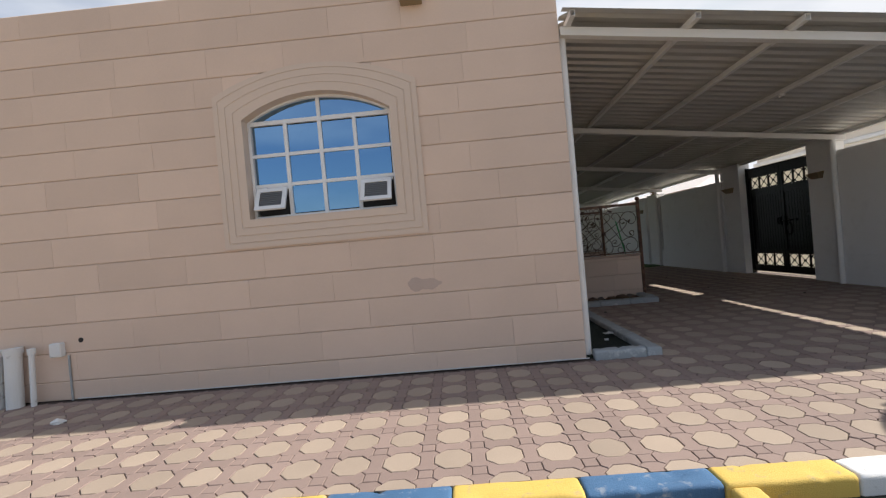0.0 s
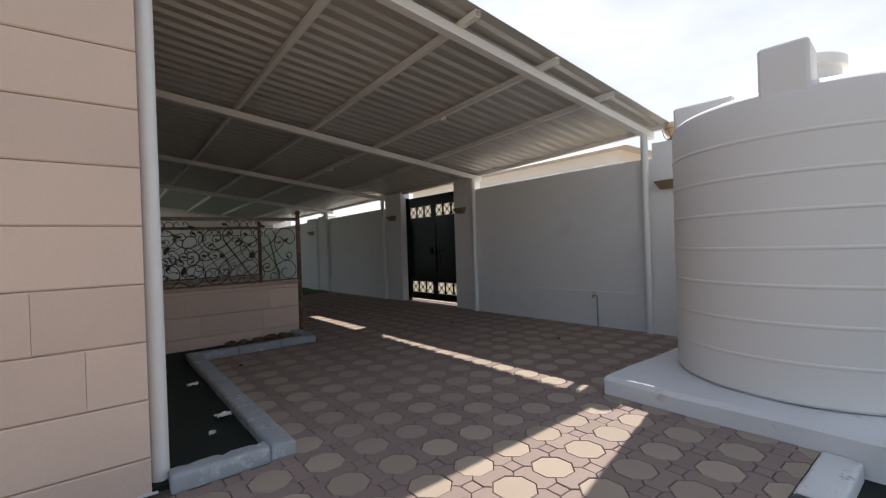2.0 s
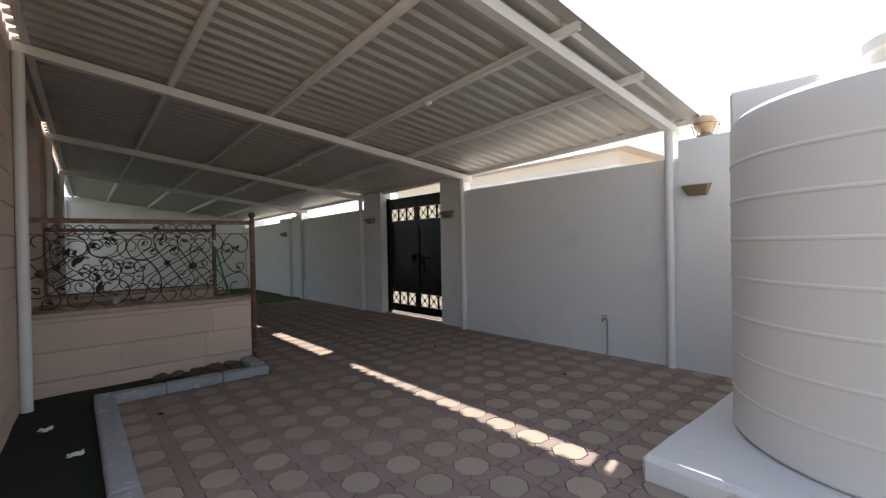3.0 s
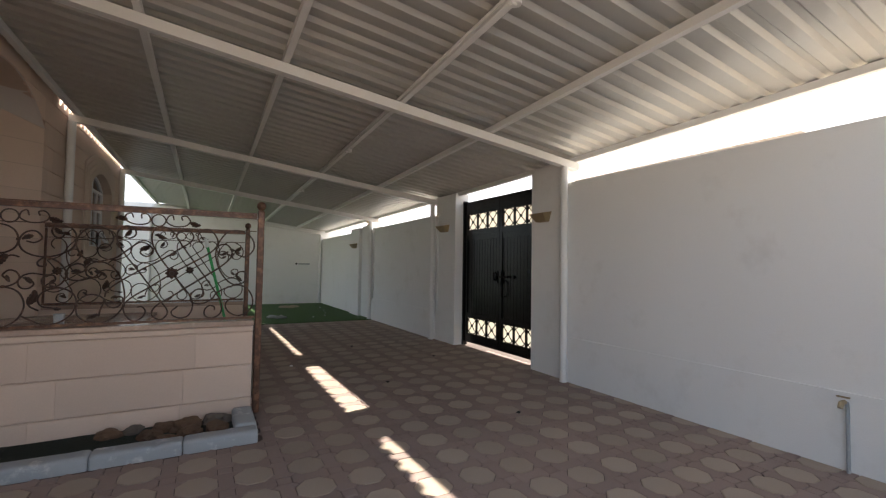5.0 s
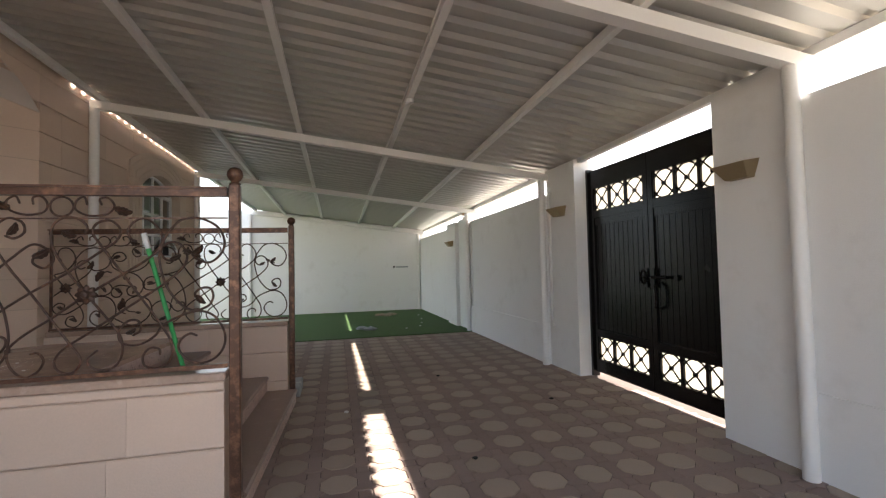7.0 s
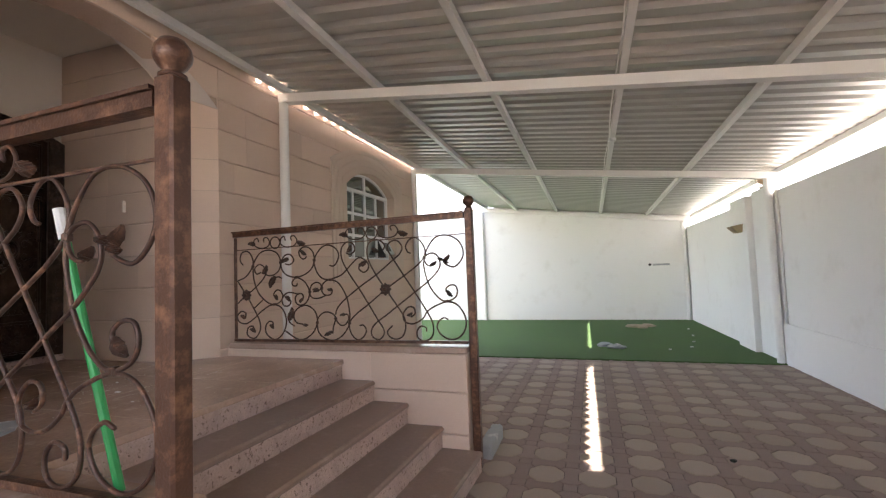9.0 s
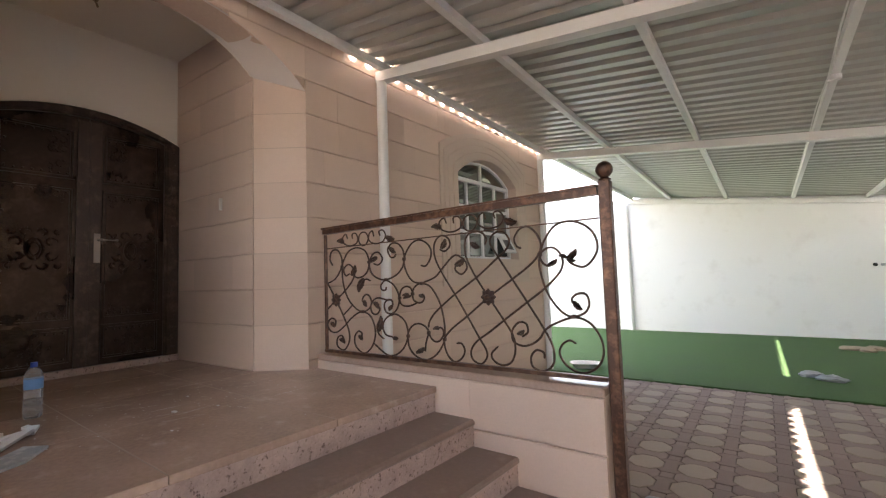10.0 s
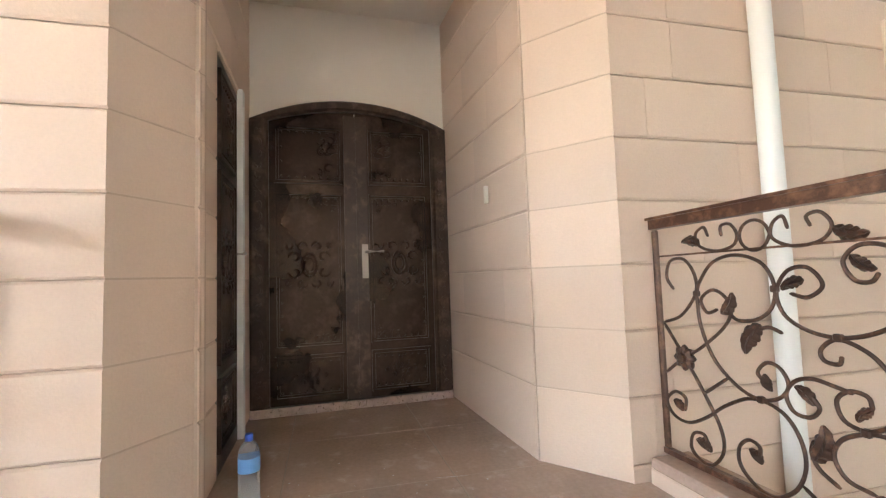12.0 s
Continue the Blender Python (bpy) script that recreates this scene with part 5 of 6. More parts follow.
def build_wall_pipes():
    for x, r, h in ((-5.72, 0.10, 0.68), (-5.47, 0.085, 0.70), (-5.24, 0.03, 0.68)):
        bm = bmesh.new()
        cylinder(bm, (x, 5.02, -0.01), (x, 5.05, h), r, r, 20)
        cylinder(bm, (x, 5.05, h - 0.06), (x, 5.05, h + 0.01), r + 0.012, r + 0.012, 20)
        tagged(part("drain_pipe", bm, KERB_WHITE), "weathered white drain pipe against the front wall", "pipe", "drain pipes")
    b = thing("wall_box", "small white electrical box with conduit on the front wall", "electrical box")
    bm = bmesh.new()
    box(bm, -5.05, -4.90, 5.07, 5.152, 0.55, 0.72, 0.012)
    part("cover", bm, KERB_WHITE, b)
    bm = bmesh.new()
    cylinder(bm, (-4.86, 5.135, 0.0), (-4.86, 5.135, 0.56), 0.012)
    part("conduit", bm, KERB_GREY, b)
    bm = bmesh.new()
    box(bm, -0.42, -0.16, 4.98, 5.152, 4.36, 4.5, 0.01)
    tagged(part("floodlight", bm, LAMP_BROWN), "small brown lamp high on the front wall", "lamp")
    bm = bmesh.new()
    cylinder(bm, (-4.70, 5.155, 0.73), (-4.70, 5.143, 0.73), 0.03)
    tagged(part("wall_socket_hole", bm, DARK), "dark round hole in the front wall", "hole")
    b = thing("wall_tap_plate", "small dark valve and label on the back wall", "valve")
    bm = bmesh.new()
    cylinder(bm, (6.50, BACK_Y, 1.53), (6.50, BACK_Y - 0.05, 1.53), 0.035)
    part("valve", bm, DARK, b)
    bm = bmesh.new()
    box(bm, 6.58, 7.0, BACK_Y - 0.012, BACK_Y, 1.50, 1.55, 0.003)
    part("strip", bm, KERB_GREY, b)
    # cable along the middle purlin with a junction box in each bay
    for y in (7.0, 11.0, 14.6):
        bm = bmesh.new()
        z = cz(5.30, y) + 0.10
        cylinder(bm, (5.30, y, z + 0.004), (5.30, y, z - 0.035), 0.045, 0.04, 16)
        cylinder(bm, (5.30, y, z - 0.03), (5.24, y - 0.02, z - 0.05), 0.014, None, 8)
        tagged(part("junction_box", bm, STEEL), "round white junction box under the carport roof", "junction box", "junction boxes")
    # wall lamp cable conduit on the purlin
    bm = bmesh.new()
    tube(bm, [(5.262 - 0.03 * abs(math.sin(y * 1.3)), y, cz(5.262, y) + 0.112 - 0.012 * abs(math.sin(y * 1.3))) for y in (5.3, 6.1, 7.0, 8.0, 8.95, 9.1, 10.0, 11.0, 12.0, 12.7, 13.6, 14.6, 15.5, 16.3, 19.0, 21.6)], 0.007)
    tagged(part("cable", bm, STEEL), "thin white cable along the roof purlin", "cable")


build_wall_pipes()


def conduit(y):
    """A thin pipe clipped to the boundary wall beside a carport post."""
    c = thing("wall_conduit", "thin white conduit clipped to the boundary wall beside a post", "conduit", "wall conduits")
    x = rx(y) - 0.022
    bm = bmesh.new()
    tube(bm, [(x, y, 0.60), (x, y, 1.4), (x, y, 2.2), (x, y + 0.02, 2.56), (x + 0.05, y + 0.02, 2.60)], 0.019, 10)
    smooth(part("pipe", bm, STEEL, c))
    for z in (0.9, 1.6, 2.3):
        bm = bmesh.new()
        box(bm, x - 0.022, rx(y) + 0.002, y - 0.028, y + 0.028, z - 0.012, z + 0.012, 0.003)
        part("clip", bm, STEEL, c)


for y in (12.585, 16.22):
    conduit(y)


def build_front_marks():
    bm = bmesh.new()
    for cx, cz_, w, h, d in ((-0.52, 1.055, 0.105, 0.085, 0.0018), (-0.38, 1.05, 0.15, 0.07, 0.0012)):
        pts = []
        for k in range(48):
            q = k * math.pi / 24
            f = 1 + 0.22 * noise.noise(Vector((math.cos(q) * 1.6 + cx * 9, math.sin(q) * 1.6, 0.5))) + 0.08 * noise.noise(Vector((math.cos(q) * 7, math.sin(q) * 7, cx)))
            pts.append((cx + w * f * math.cos(q), cz_ + h * f * math.sin(q)))
        prism(bm, pts, -d, 0.003, FRONT)
    tagged(part("plaster_smear", bm, SMEAR), "grey dried plaster smear on the stone wall", "stain")
    bm = bmesh.new()
    n = 150
    x1 = -4.8
    for i in range(n):
        x0, x1 = x1, -4.8 + (i + 1) * 6.24 / n
        j = noise.noise(Vector((x0 * 2.3, 4.0, 0))) + 0.6 * noise.noise(Vector((x0 * 14, 0, 0)))
        if j < -0.55:
            continue
        lo, h = 0.010 + 0.004 * noise.noise(Vector((x0 * 9, 7.0, 0))), 0.021 + 0.009 * j
        prism(bm, [(x0, lo), (x1, lo), (x1, h), (x0, h)], -0.011 - 0.004 * j, 0.001, FRONT)
    tagged(part("trim_mortar_fillet", bm, CONCRETE), "uneven white mortar fillet along the wall base", "fillet", kind="structure")


build_front_marks()


# ---- kerbs and beds ----
def kerb_block(x0, x1, y0, y1, z0, z1, mat, parent, name="kerb_stone"):
    """A cast kerb stone with worn, rounded top edges and chipped ends."""
    along_x = x1 - x0 > y1 - y0
    a0, a1, c0, c1 = (x0, x1, y0, y1) if along_x else (y0, y1, x0, x1)
    a0, a1 = a0 + 0.003, a1 - 0.003
    r = min(0.03, 0.25 * (c1 - c0))
    prof = [(c0, z0), (c0, z0 + 0.45 * (z1 - z0))]
    prof += [(c0 + r - r * math.cos(q), z1 - r + r * math.sin(q)) for q in (k * math.pi / 10 for k in range(6))]
    prof += [(c0 + (c1 - c0) * f, z1) for f in (0.35, 0.5, 0.65)]
    prof += [(c1 - r + r * math.sin(q), z1 - r + r * math.cos(q)) for q in (k * math.pi / 10 for k in range(6))]
    prof += [(c1, z0 + 0.45 * (z1 - z0)), (c1, z0)]
    n = max(6, int((a1 - a0) / 0.045))
    stations = [(0.0, 0.012), (0.006, 0.004)] + [(0.02 + (a1 - a0 - 0.04) * k / n, 0.0) for k in range(n + 1)] + [(a1 - a0 - 0.006, 0.004), (a1 - a0, 0.012)]
    bm = bmesh.new()
    cm, rings = 0.5 * (c0 + c1), []
    for d, inset in stations:
        ring = []
        for c, z in prof:
            c += inset * (1 if c < cm else -1) * (abs(c - cm) > 0.02)
            z -= inset * (z > z1 - 0.02)
            p = Vector((a0 + d, c, z)) if along_x else Vector((c, a0 + d, z))
            chip = max(0.0, noise.noise(p * 9 + Vector((3.1, 0, 0))) - 0.28) * 0.05
            p += 0.0035 * noise.noise_vector(p * 5) + 0.0015 * noise.noise_vector(p * 24)
            if z > z1 - 0.04:
                p.z -= chip
            ring.append(bm.verts.new(p))
        rings.append(ring)
    m = len(prof)
    for p, q in zip(rings, rings[1:]):
        for i in range(m):
            bm.faces.new((p[i], p[(i + 1) % m], q[(i + 1) % m], q[i]))
    bm.faces.new(rings[0])
    bm.faces.new(rings[-1][::-1])
    bmesh.ops.recalc_face_normals(bm, faces=bm.faces[:])
    ob = smooth(part(name, bm, mat, parent))
    ob.data.set_sharp_from_angle(angle=radians(50))
    return ob


def build_kerbs():
    k = tagged(new("kerb_front"), "kerb of blue, yellow, white and black painted stones", "kerb", kind="structure")
    edges = [-6.4, -5.62, -4.84, -4.06, -3.28, -2.50, -1.72, -0.94, -0.16, 0.61, 1.39]
    for i, (a, b) in enumerate(zip(edges, edges[1:])):
        kerb_block(a, b, 2.47, 2.668, -0.17, 0.015, (KERB_YELLOW, KERB_BLUE)[i % 2], k)
    for a, b, mat in ((1.39, 2.12, KERB_YELLOW), (2.12, 2.62, KERB_WHITE), (2.64, 3.36, KERB_WHITE), (3.36, 4.20, KERB_BLACK), (4.20, 4.91, KERB_WHITE)):
        kerb_block(a, b, 2.46, 2.668, -0.17, 0.018, mat, k)
    k = tagged(new("kerb_cross"), "yellow painted kerb running away from the pavement", "kerb", kind="structure")
    for a, b in ((1.75, 2.46), (1.02, 1.75), (0.3, 1.02)):
        kerb_block(1.40, 1.56, a, b, -0.17, 0.005, KERB_YELLOW, k)
    k = tagged(new("kerb_bed"), "low grey concrete kerb round the planting bed", "kerb", kind="structure")
    kerb_block(1.50, 2.10, 5.10, 5.25, -0.1, 0.10, KERB_GREY, k)
    for a, b in ((5.10, 5.72), (5.72, 6.35), (6.35, 7.05), (7.05, 7.72), (7.72, 8.30), (8.30, 8.715)):
        kerb_block(2.10, 2.28, a, b, -0.1, 0.095, KERB_GREY, k)
    for a, b in ((2.10, 2.75), (2.75, 3.35), (3.35, 3.91)):
        kerb_block(a, b, 8.72, 8.89, -0.1, 0.095, KERB_GREY, k)
    kerb_block(3.73, 3.91, 8.89, 9.41, -0.1, 0.11, KERB_GREY, k)
    kerb_block(3.99, 4.10, 12.19, 12.70, -0.05, 0.12, KERB_GREY, k)
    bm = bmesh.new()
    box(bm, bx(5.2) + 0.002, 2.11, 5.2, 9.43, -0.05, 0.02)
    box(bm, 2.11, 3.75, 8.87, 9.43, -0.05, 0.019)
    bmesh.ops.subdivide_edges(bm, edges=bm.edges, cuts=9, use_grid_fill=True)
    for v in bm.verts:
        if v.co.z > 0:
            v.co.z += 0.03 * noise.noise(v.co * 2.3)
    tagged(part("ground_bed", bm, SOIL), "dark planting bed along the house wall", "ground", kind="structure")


build_kerbs()


def chunk(name, at, size, mat, label, category, seed, group=""):
    bm = bmesh.new()
    bmesh.ops.create_icosphere(bm, subdivisions=3 if max(size) > 0.06 else 2, radius=1.0)
    for v in bm.verts:
        n = noise.noise_vector(v.co * 1.3 + Vector((seed, seed * 2.3, 0))) + 0.45 * noise.noise_vector(v.co * 3.6 + Vector((0, seed, 0)))
        v.co = Vector((v.co.x * size[0], v.co.y * size[1], v.co.z * size[2])) * (1 + 0.42 * n.x)
        v.co.z = max(v.co.z, -size[2] * 0.5)
    low = min(v.co.z for v in bm.verts)
    for v in bm.verts:
        v.co += Vector(at) - Vector((0, 0, low))
    return tagged(part(name, bm, mat), label, category, group)


for i, (x, y, s) in enumerate(((3.35, 9.25, 0.13), (3.56, 9.32, 0.11), (3.18, 9.30, 0.10), (3.60, 9.12, 0.10), (2.95, 9.34, 0.09), (3.40, 9.08, 0.11), (3.10, 9.14, 0.10), (3.66, 9.33, 0.09), (2.78, 9.30, 0.10), (3.22, 9.02, 0.08))):
    chunk("rock", (x, y, 0.0), (s * 0.9, s * 0.75, s * 0.62), (ROCK_BROWN, ROCK, ROCK_BROWN)[i % 3], "rough dusty stone lying in the planting bed", "rock", i + 1, "rocks in the bed")
for i, (x, y, s) in enumerate(((2.0, 6.1, 0.06), (1.95, 7.3, 0.05), (1.85, 5.75, 0.025), (1.75, 8.1, 0.05))):
    bm = bmesh.new()
    bmesh.ops.create_grid(bm, x_segments=5, y_segments=4, size=1.0)
    for v in bm.verts:
        n = noise.noise_vector(v.co * 2 + Vector((i * 3.1, 0, 0)))
        v.co = Vector((x + v.co.x * s * (1 + 0.4 * n.x), y + v.co.y * s * 0.8, 0.055 + 0.025 * (n.z + 0.4)))
    ex = bmesh.ops.extrude_face_region(bm, geom=bm.faces[:])
    for e in ex["geom"]:
        if isinstance(e, bmesh.types.BMVert):
            e.co.z += 0.004
    tagged(part("paper_scrap", bm, (CONCRETE, KERB_WHITE)[i % 2]), "crumpled pale scrap of paper on the bed", "litter", "paper scraps")
for i, (x, y, sx, sy) in enumerate(((5.92, 20.3, 0.22, 0.10), (6.20, 20.42, 0.18, 0.10), (6.05, 20.15, 0.12, 0.07), (5.12, 17.55, 0.15, 0.09), (5.33, 17.35, 0.17, 0.10))):
    chunk("rubble_piece", (x, y, 0.013), (sx, sy, 0.05), SAND if i < 3 else KERB_GREY, "broken pale rubble piece lying on the turf", "rubble", i + 11, "rubble on the turf")
for i, (x, y) in enumerate(((6.9, 19.0), (6.6, 17.6), (6.2, 17.3), (6.75, 18.2), (7.0, 20.0), (4.63, 11.44), (5.9, 12.6), (6.4, 8.3), (6.9, 11.2), (5.6, 10.0), (6.6, 6.0), (-4.3, 4.35), (2.6, 8.0))):
    chunk("pebble", (x, y, 0.013 if y > 16.3 else 0.0), (0.025, 0.02, 0.012) if i != 11 else (0.07, 0.05, 0.03), KERB_WHITE if i < 6 or i == 11 else SOIL, "small loose stone on the yard floor", "pebble", i + 30, "pebbles")


# ---- things on the landing ----
def build_bottle():
    p = (1.265, 10.255, LANDING)
    b = thing("water_bottle", "clear plastic water bottle with blue label and cap", "bottle", at=p)
    plastic = bpy.data.materials.new("clear_plastic")
    plastic.use_nodes = True
    n = plastic.node_tree.nodes["Principled BSDF"]
    n.inputs["Base Color"].default_value = (0.80, 0.87, 0.92, 1)
    n.inputs["Transmission Weight"].default_value, n.inputs["Roughness"].default_value, n.inputs["IOR"].default_value = 0.85, 0.08, 1.30
    blue = material("blue_label", (0.12, 0.28, 0.55), 0.5, vary=0.1, scale=30)
    cap = material("blue_cap", (0.03, 0.09, 0.45), 0.4, vary=0.05)
    bm = bmesh.new()
    turned(bm, [(0.036, 0.0), (0.043, 0.01), (0.043, 0.06), (0.041, 0.066), (0.043, 0.072), (0.043, 0.10), (0.041, 0.106), (0.043, 0.112), (0.043, 0.228), (0.041, 0.246), (0.034, 0.266), (0.022, 0.282), (0.014, 0.290)], p, 24)
    smooth(part("bottle_body", bm, plastic, b))
    bm = bmesh.new()
    turned(bm, [(0.0436, 0.165), (0.044, 0.167), (0.044, 0.221), (0.0436, 0.223)], p, 24)
    label = part("label", bm, blue, b, "blue and white printed label")
    bm = bmesh.new()
    arc = [radians(-75 + 9 * k) for k in range(9)]
    lo, hi = ([bm.verts.new((p[0] + 0.0443 * math.cos(q), p[1] + 0.0443 * math.sin(q), p[2] + h)) for q in arc] for h in (0.170, 0.219))
    for k in range(8):
        bm.faces.new((lo[k], lo[k + 1], hi[k + 1], hi[k]))
    part("label_print", bm, KERB_WHITE, label, "white printed panel")
    bm = bmesh.new()
    turned(bm, [(0.0165, 0.287), (0.0165, 0.312), (0.014, 0.315)], p, 16)
    part("cap", bm, cap, b, "blue screw cap")


build_bottle()


def build_landing_litter():
    z = LANDING
    t = thing("metal_bracket", "bent white aluminium bracket lying on the landing", "bracket")
    bm = bmesh.new()
    for pts in ([(2.15, 9.86), (1.72, 10.16), (1.66, 10.19), (1.63, 10.16)], [(1.66, 10.17), (1.80, 10.02), (2.0, 9.84)]):
        for (xa, ya), (xb, yb) in zip(pts, pts[1:]):
            d = Vector((xb - xa, yb - ya, 0))
            n = Vector((-d.y, d.x, 0)).normalized() * 0.022
            a, b = Vector((xa, ya, z + 0.012)), Vector((xb, yb, z + 0.030))
            vs = [bm.verts.new(v) for v in (a - n, b - n, b + n, a + n)] + [bm.verts.new(v + Vector((0, 0, 0.014))) for v in (a - n, b - n, b + n, a + n)]
            for f in ((3, 2, 1, 0), (4, 5, 6, 7), (0, 1, 5, 4), (1, 2, 6, 5), (2, 3, 7, 6), (3, 0, 4, 7)):
                bm.faces.new([vs[i] for i in f])
    part("strip", bm, ALU, t)
    # a second, flat bar with a round eye at its end
    t = thing("flat_bar", "pale flat metal bar with a round eye on the landing", "bar")
    m = Matrix.Translation((1.84, 9.90, z + 0.001)) @ Matrix.Rotation(radians(-38), 4, "Z")
    bm = bmesh.new()
    box(bm, -0.24, 0.24, -0.034, 0.034, 0, 0.036, 0.010, m)
    cylinder(bm, m @ Vector((-0.24, 0, 0.0)), m @ Vector((-0.24, 0, 0.034)), 0.036, 0.033, 20)
    part("bar", bm, CREAM, t)
    bm = bmesh.new()
    tube(bm, [m @ Vector((-0.24 + 0.016 * math.cos(q), 0.016 * math.sin(q), 0.036)) for q in (k * math.pi / 8 for k in range(17))], 0.004)
    part("eye", bm, IRON, t, "dark ring round the eye")
    bm = bmesh.new()
    prism(bm, [(-0.15, -0.06), (0.12, -0.08), (0.17, 0.02), (0.05, 0.07), (-0.13, 0.05)], 0, 0.012, Matrix.Translation((2.06, 10.06, z + 0.001)) @ Matrix.Rotation(radians(-40), 4, "Z") @ Matrix(((1, 0, 0, 0), (0, 0, 1, 0), (0, 1, 0, 0), (0, 0, 0, 1))))
    tagged(part("cardboard", bm, KERB_GREY), "flattened grey cardboard lying on the landing", "cardboard")
    for i, (x, y) in enumerate(((1.9, 10.75), (2.0, 10.95), (2.25, 10.6), (1.6, 10.95))):
        chunk("paint_flake", (x, y, z), (0.012, 0.007, 0.0025) if i else (0.028, 0.014, 0.003), CONCRETE, "small pale flake of dried plaster on the landing", "litter", i + 70, "plaster flakes")
    # crumbs of plaster and dust swept over the slabs
    bm = bmesh.new()
    rnd = random.Random(5)
    for k in range(150):
        x, y, r = rnd.gauss(1.75, 0.5), rnd.gauss(10.8, 0.42), rnd.uniform(0.0015, 0.005)
        if not (0.1 < x < 2.75 and 10.15 < y < 11.5):
            continue
        a0 = rnd.uniform(0, 6)
        ring = [Vector((x + r * rnd.uniform(0.6, 1.4) * math.cos(a0 + q), y + r * rnd.uniform(0.6, 1.4) * math.sin(a0 + q), z + 0.0006)) for q in (0, 1.3, 2.5, 3.8, 5.0)]
        tip = bm.verts.new((x, y, z + 0.4 * r))
        ring = [bm.verts.new(p) for p in ring]
        for i in range(5):
            bm.faces.new((ring[i], ring[(i + 1) % 5], tip))
    for k in range(9):
        x, y, a, n = rnd.gauss(1.7, 0.45), rnd.gauss(10.8, 0.25), rnd.uniform(-0.5, 0.5), rnd.uniform(0.05, 0.16)
        d, w = Vector((math.sin(a), math.cos(a), 0)), 0.002
        c, q = Vector((x, y, z + 0.0007)), Vector((d.y, -d.x, 0)) * w
        bm.faces.new([bm.verts.new(p) for p in (c - d * n, c + q, c + d * n, c - q)])
    tagged(part("plaster_crumbs", bm, CONCRETE), "pale plaster crumbs scattered over the landing", "debris", kind="stuff")
    b = thing("broom_handle", "green plastic broom handle with a white end leaning on the railing", "broom")
    bm = bmesh.new()
    tube(bm, [(3.65, 9.565, 0.955), (3.475, 9.525, 1.68)], 0.013, 10)
    part("handle", bm, GREEN_PLASTIC, b)
    bm = bmesh.new()
    tube(bm, [(3.475, 9.525, 1.68), (3.453, 9.521, 1.77)], 0.0165, 10)
    part("grip", bm, KERB_WHITE, b, "white plastic grip")
    b = thing("plastic_cup", "small grey plastic cup standing on the stair wall", "cup", at=(2.36, 9.56, 0.952))
    bm = bmesh.new()
    turned(bm, [(0.035, 0.0), (0.042, 0.11), (0.039, 0.112), (0.03, 0.01)], (2.36, 9.56, 0.953), 16)
    part("cup", bm, KERB_GREY, b)


build_landing_litter()


def build_tray():
    """A shallow open tray with a rolled rim, lying a little askew on the turf."""
    m = Matrix.Translation((2.25, 16.75, 0.014)) @ Matrix.Rotation(radians(22), 4, "Z")
    bm = bmesh.new()
    loops = []
    for w, d, z in ((0.17, 0.10, 0.0), (0.22, 0.14, 0.075), (0.235, 0.155, 0.08), (0.235, 0.155, 0.07), (0.222, 0.142, 0.066), (0.175, 0.105, -0.0005)):
        pts = []
        for k in range(32):
            q = k * math.pi / 16
            c, n = math.cos(q), math.sin(q)
            pts.append(bm.verts.new(m @ Vector((w * math.copysign(abs(c) ** 0.5, c), d * math.copysign(abs(n) ** 0.5, n), z))))
        loops.append(pts)
    for p, q in zip(loops, loops[1:]):
        for k in range(32):
            bm.faces.new((p[k], p[(k + 1) % 32], q[(k + 1) % 32], q[k]))
    bm.faces.new(loops[0])
    tagged(smooth(part("plastic_tray", bm, TANK)), "white plastic tray lying on the turf by the house corner", "tray")


build_tray()


# ---- beyond the walls ----
def neighbour(x0, x1, y0, y1, h, peak, label):
    n = thing("neighbour_house", label, "house", "neighbouring houses", at=((x0 + x1) / 2, (y0 + y1) / 2, 0))
    bm = bmesh.new()
    box(bm, x0, x1, y0, y1, -0.2, h)
    part("wall", bm, CREAM, n)
    bm = bmesh.new()
    e = 0.5
    c = (x0 + x1) / 2
    q = 4.4
    lo = [bm.verts.new(p) for p in ((x0 - e, y0 - e, h), (x1 + e, y0 - e, h), (x1 + e, y1 + e, h), (x0 - e, y1 + e, h))]
    hi = [bm.verts.new((c, y0 + q, peak)), bm.verts.new((c, y1 - q, peak))]
    for f in ((lo[0], lo[1], hi[0]), (lo[1], lo[2], hi[1], hi[0]), (lo[2], lo[3], hi[1]), (lo[3], lo[0], hi[0], hi[1]), (lo[3], lo[2], lo[1], lo[0])):
        bm.faces.new(f)
    part("roof", bm, SOFFIT, n, "pale hip roof")
    bm = bmesh.new()
    box(bm, x0 - 0.12, x1 + 0.12, y0 - 0.12, y1 + 0.12, h - 0.55, h - 0.40, 0.02)
    part("cornice", bm, PLASTER, n)
    for k in range(3):
        y = y0 + (y1 - y0) * (0.2 + 0.3 * k)
        bm = bmesh.new()
        box(bm, x0 - 0.03, x0 + 0.02, y - 0.6, y + 0.6, 0.9, 2.3, 0.01)
        part("window", bm, SOLAR_GLASS, n)


neighbour(14.5, 23.5, 9.3, 21.0, 4.4, 5.95, "pale house with a hipped roof beyond the boundary wall")
neighbour(15.0, 23.0, 27.0, 39.0, 3.6, 4.9, "pale house beyond the far end of the boundary wall")


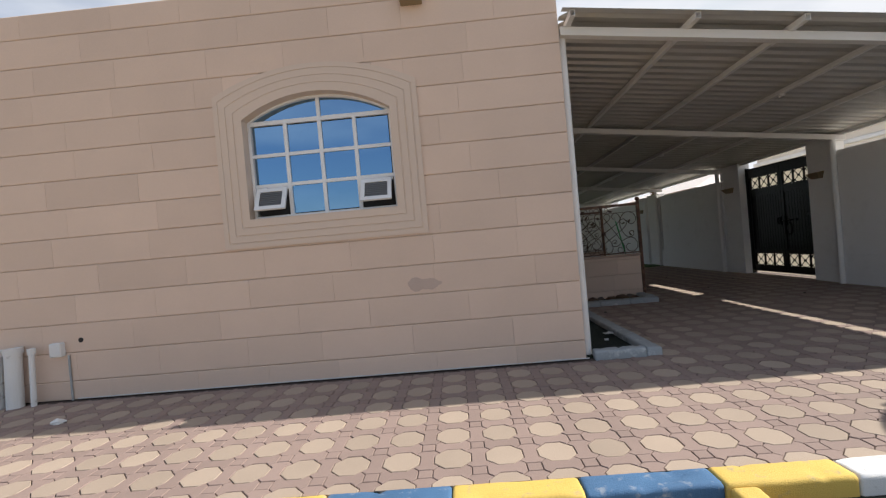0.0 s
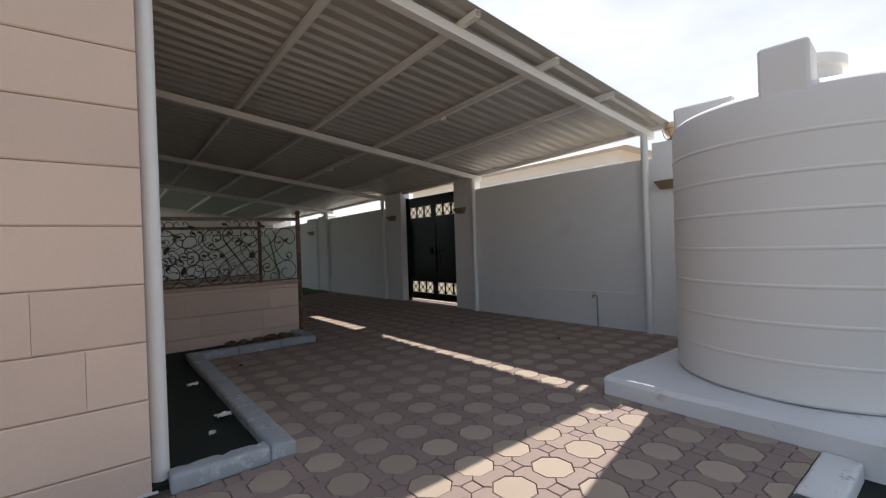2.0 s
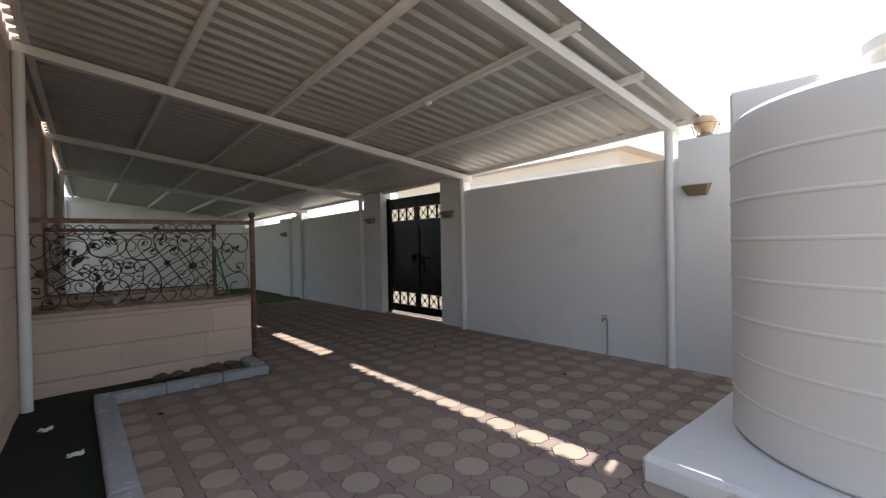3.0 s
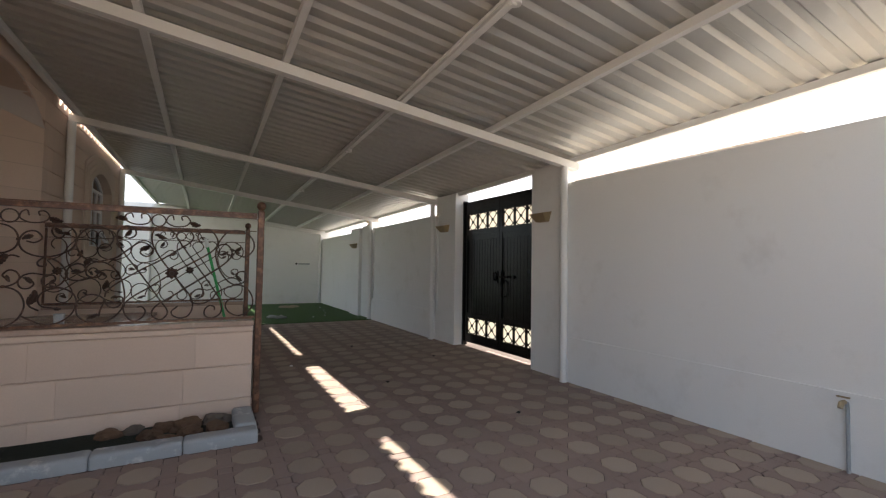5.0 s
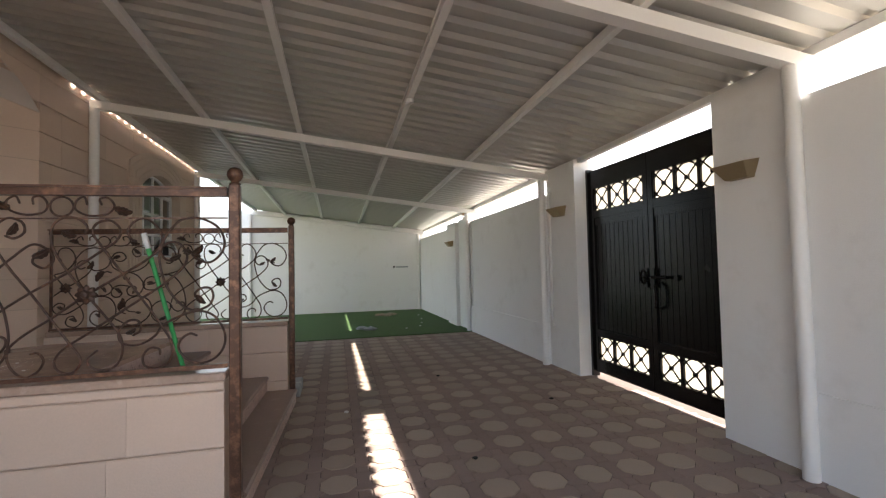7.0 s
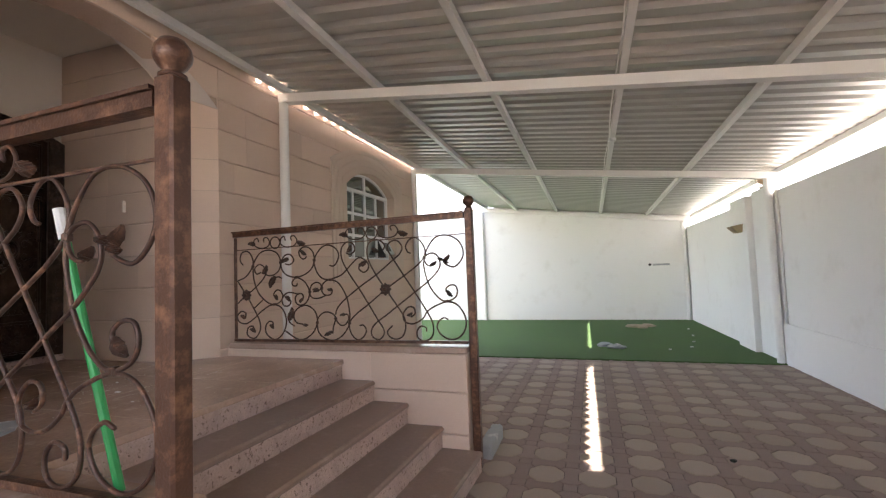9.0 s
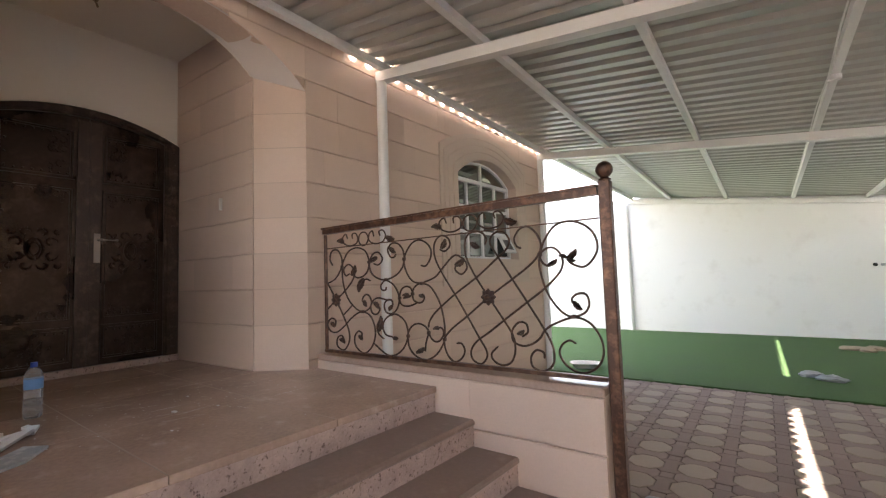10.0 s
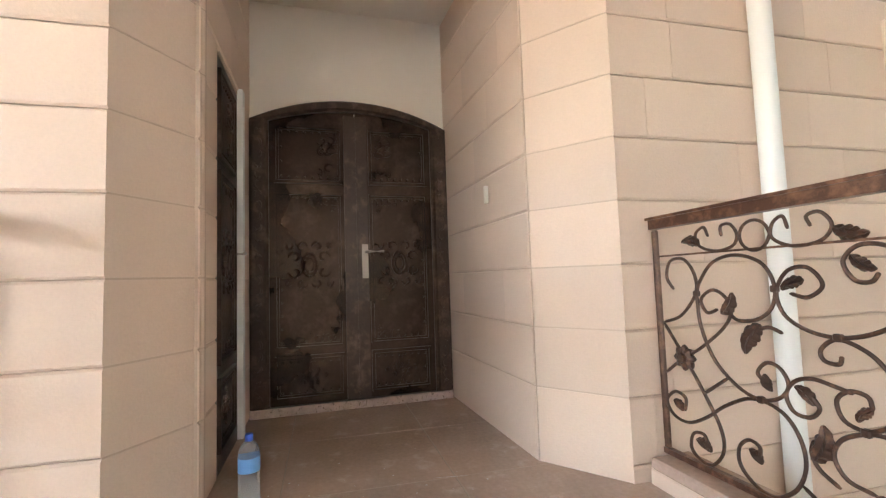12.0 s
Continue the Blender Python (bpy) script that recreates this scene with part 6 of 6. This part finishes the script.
# ---- pavers ----
def build_pavers():
    P = 0.362
    a = 0.130
    t = a * math.tan(math.pi / 8)
    m_, s = (a + t) / 2, 0.050
    h = P / 2
    octagon = [(a, -t), (a, t), (t, a), (-t, a), (-a, t), (-a, -t), (-t, -a), (t, -a)]
    square = [(-s, -s), (s, -s), (s, s), (-s, s)]
    bone = [(a - h, -t), (m_ - h, -m_), (-s, -(h - s)), (s, -(h - s)), (h - m_, -m_), (h - a, -t), (h - a, t), (h - m_, m_), (s, h - s), (-s, h - s), (m_ - h, m_), (a - h, t)]
    turned_bone = [(-y, x) for x, y in bone]

    def piece(bm, pts, x, y, dz, lim=None):
        g, c = 0.0028, 0.0035
        def shrink(d):
            out = []
            n = len(pts)
            for i, p in enumerate(pts):
                p0, p2 = Vector(pts[i - 1]), Vector(pts[(i + 1) % n])
                p1 = Vector(p)
                e1, e2 = (p1 - p0).normalized(), (p2 - p1).normalized()
                nn = Vector((-e1.y - e2.y, e1.x + e2.x))
                nn = nn / max(0.4, nn.length * nn.length / 2)
                q = p1 + nn * d
                out.append(q)
            return out
        rows = []
        for d, z in ((g, -0.02), (g, -0.0045), (g + c, 0.0)):
            row = []
            for q in shrink(d):
                X, Y = x + q.x, y + q.y
                if lim:
                    Y = min(max(Y, lim[0]), lim[1])
                row.append(bm.verts.new((X, Y, z + dz)))
            rows.append(row)
        n = len(pts)
        for r1, r2 in zip(rows, rows[1:]):
            for i in range(n):
                bm.faces.new((r1[i], r1[(i + 1) % n], r2[(i + 1) % n], r2[i]))
        bm.faces.new(rows[-1])

    floor = bpy.data.objects["floor_yard"]
    shapes = {}
    for name, pts, mat in (("octagon_paver", octagon, PAVER_CREAM), ("square_paver", square, PAVER_PINK), ("link_paver", bone, PAVER_PINK), ("link_paver_cross", turned_bone, PAVER_PINK)):
        bm = bmesh.new()
        piece(bm, pts, 0, 0, 0)
        me = bpy.data.meshes.new(name)
        bmesh.ops.recalc_face_normals(bm, faces=bm.faces)
        bm.to_mesh(me)
        bm.free()
        me.materials.append(mat)
        shapes[name] = me
    rnd = random.Random(8)
    far = {PAVER_CREAM.name: bmesh.new(), PAVER_PINK.name: bmesh.new()}

    def taken(x, y):
        if y < 2.62 or y > 16.36:
            return True
        if x < 2.12 and y > 5.02 and y < 8.75:
            return x < bx(y) + 0.0 or y > 5.12
        if x < bx(y) - 0.1 and y > 5.2:
            return True
        if x < 3.85 and 8.78 < y < 9.6:
            return True
        if x < 4.0 and 9.5 < y < 12.15:
            return True
        return (x > 5.0 and y < 4.2) or x > rx(y) + 0.25

    x0, y0 = 2.01, 3.02
    for i in range(-24, 18):
        for j in range(-1, 38):
            for name, dx, dy in (("octagon_paver", 0, 0), ("square_paver", h, h), ("link_paver", h, 0), ("link_paver_cross", 0, h)):
                x, y = x0 + i * P + dx, y0 + j * P + dy
                if taken(x, y):
                    continue
                dz = rnd.uniform(-0.003, 0.0015)
                near = 0.2 < x < 5.2 and 2.85 < y < 8.4
                if near:
                    ob = new(name.replace("_cross", ""), shapes[name])
                    ob.location = (x, y, dz)
                    ob.rotation_euler = (rnd.gauss(0, 0.006), rnd.gauss(0, 0.006), 0)
                    ob.parent = floor
                else:
                    pts = {"octagon_paver": octagon, "square_paver": square, "link_paver": bone, "link_paver_cross": turned_bone}[name]
                    piece(far[PAVER_CREAM.name if name == "octagon_paver" else PAVER_PINK.name], pts, x, y, dz, (2.672, 16.315))
    for mat, nm in ((PAVER_CREAM, "octagon_pavers"), (PAVER_PINK, "link_pavers")):
        ob = part(nm, far[mat.name], mat, floor)
        tagged(ob, kind="stuff")


build_pavers()
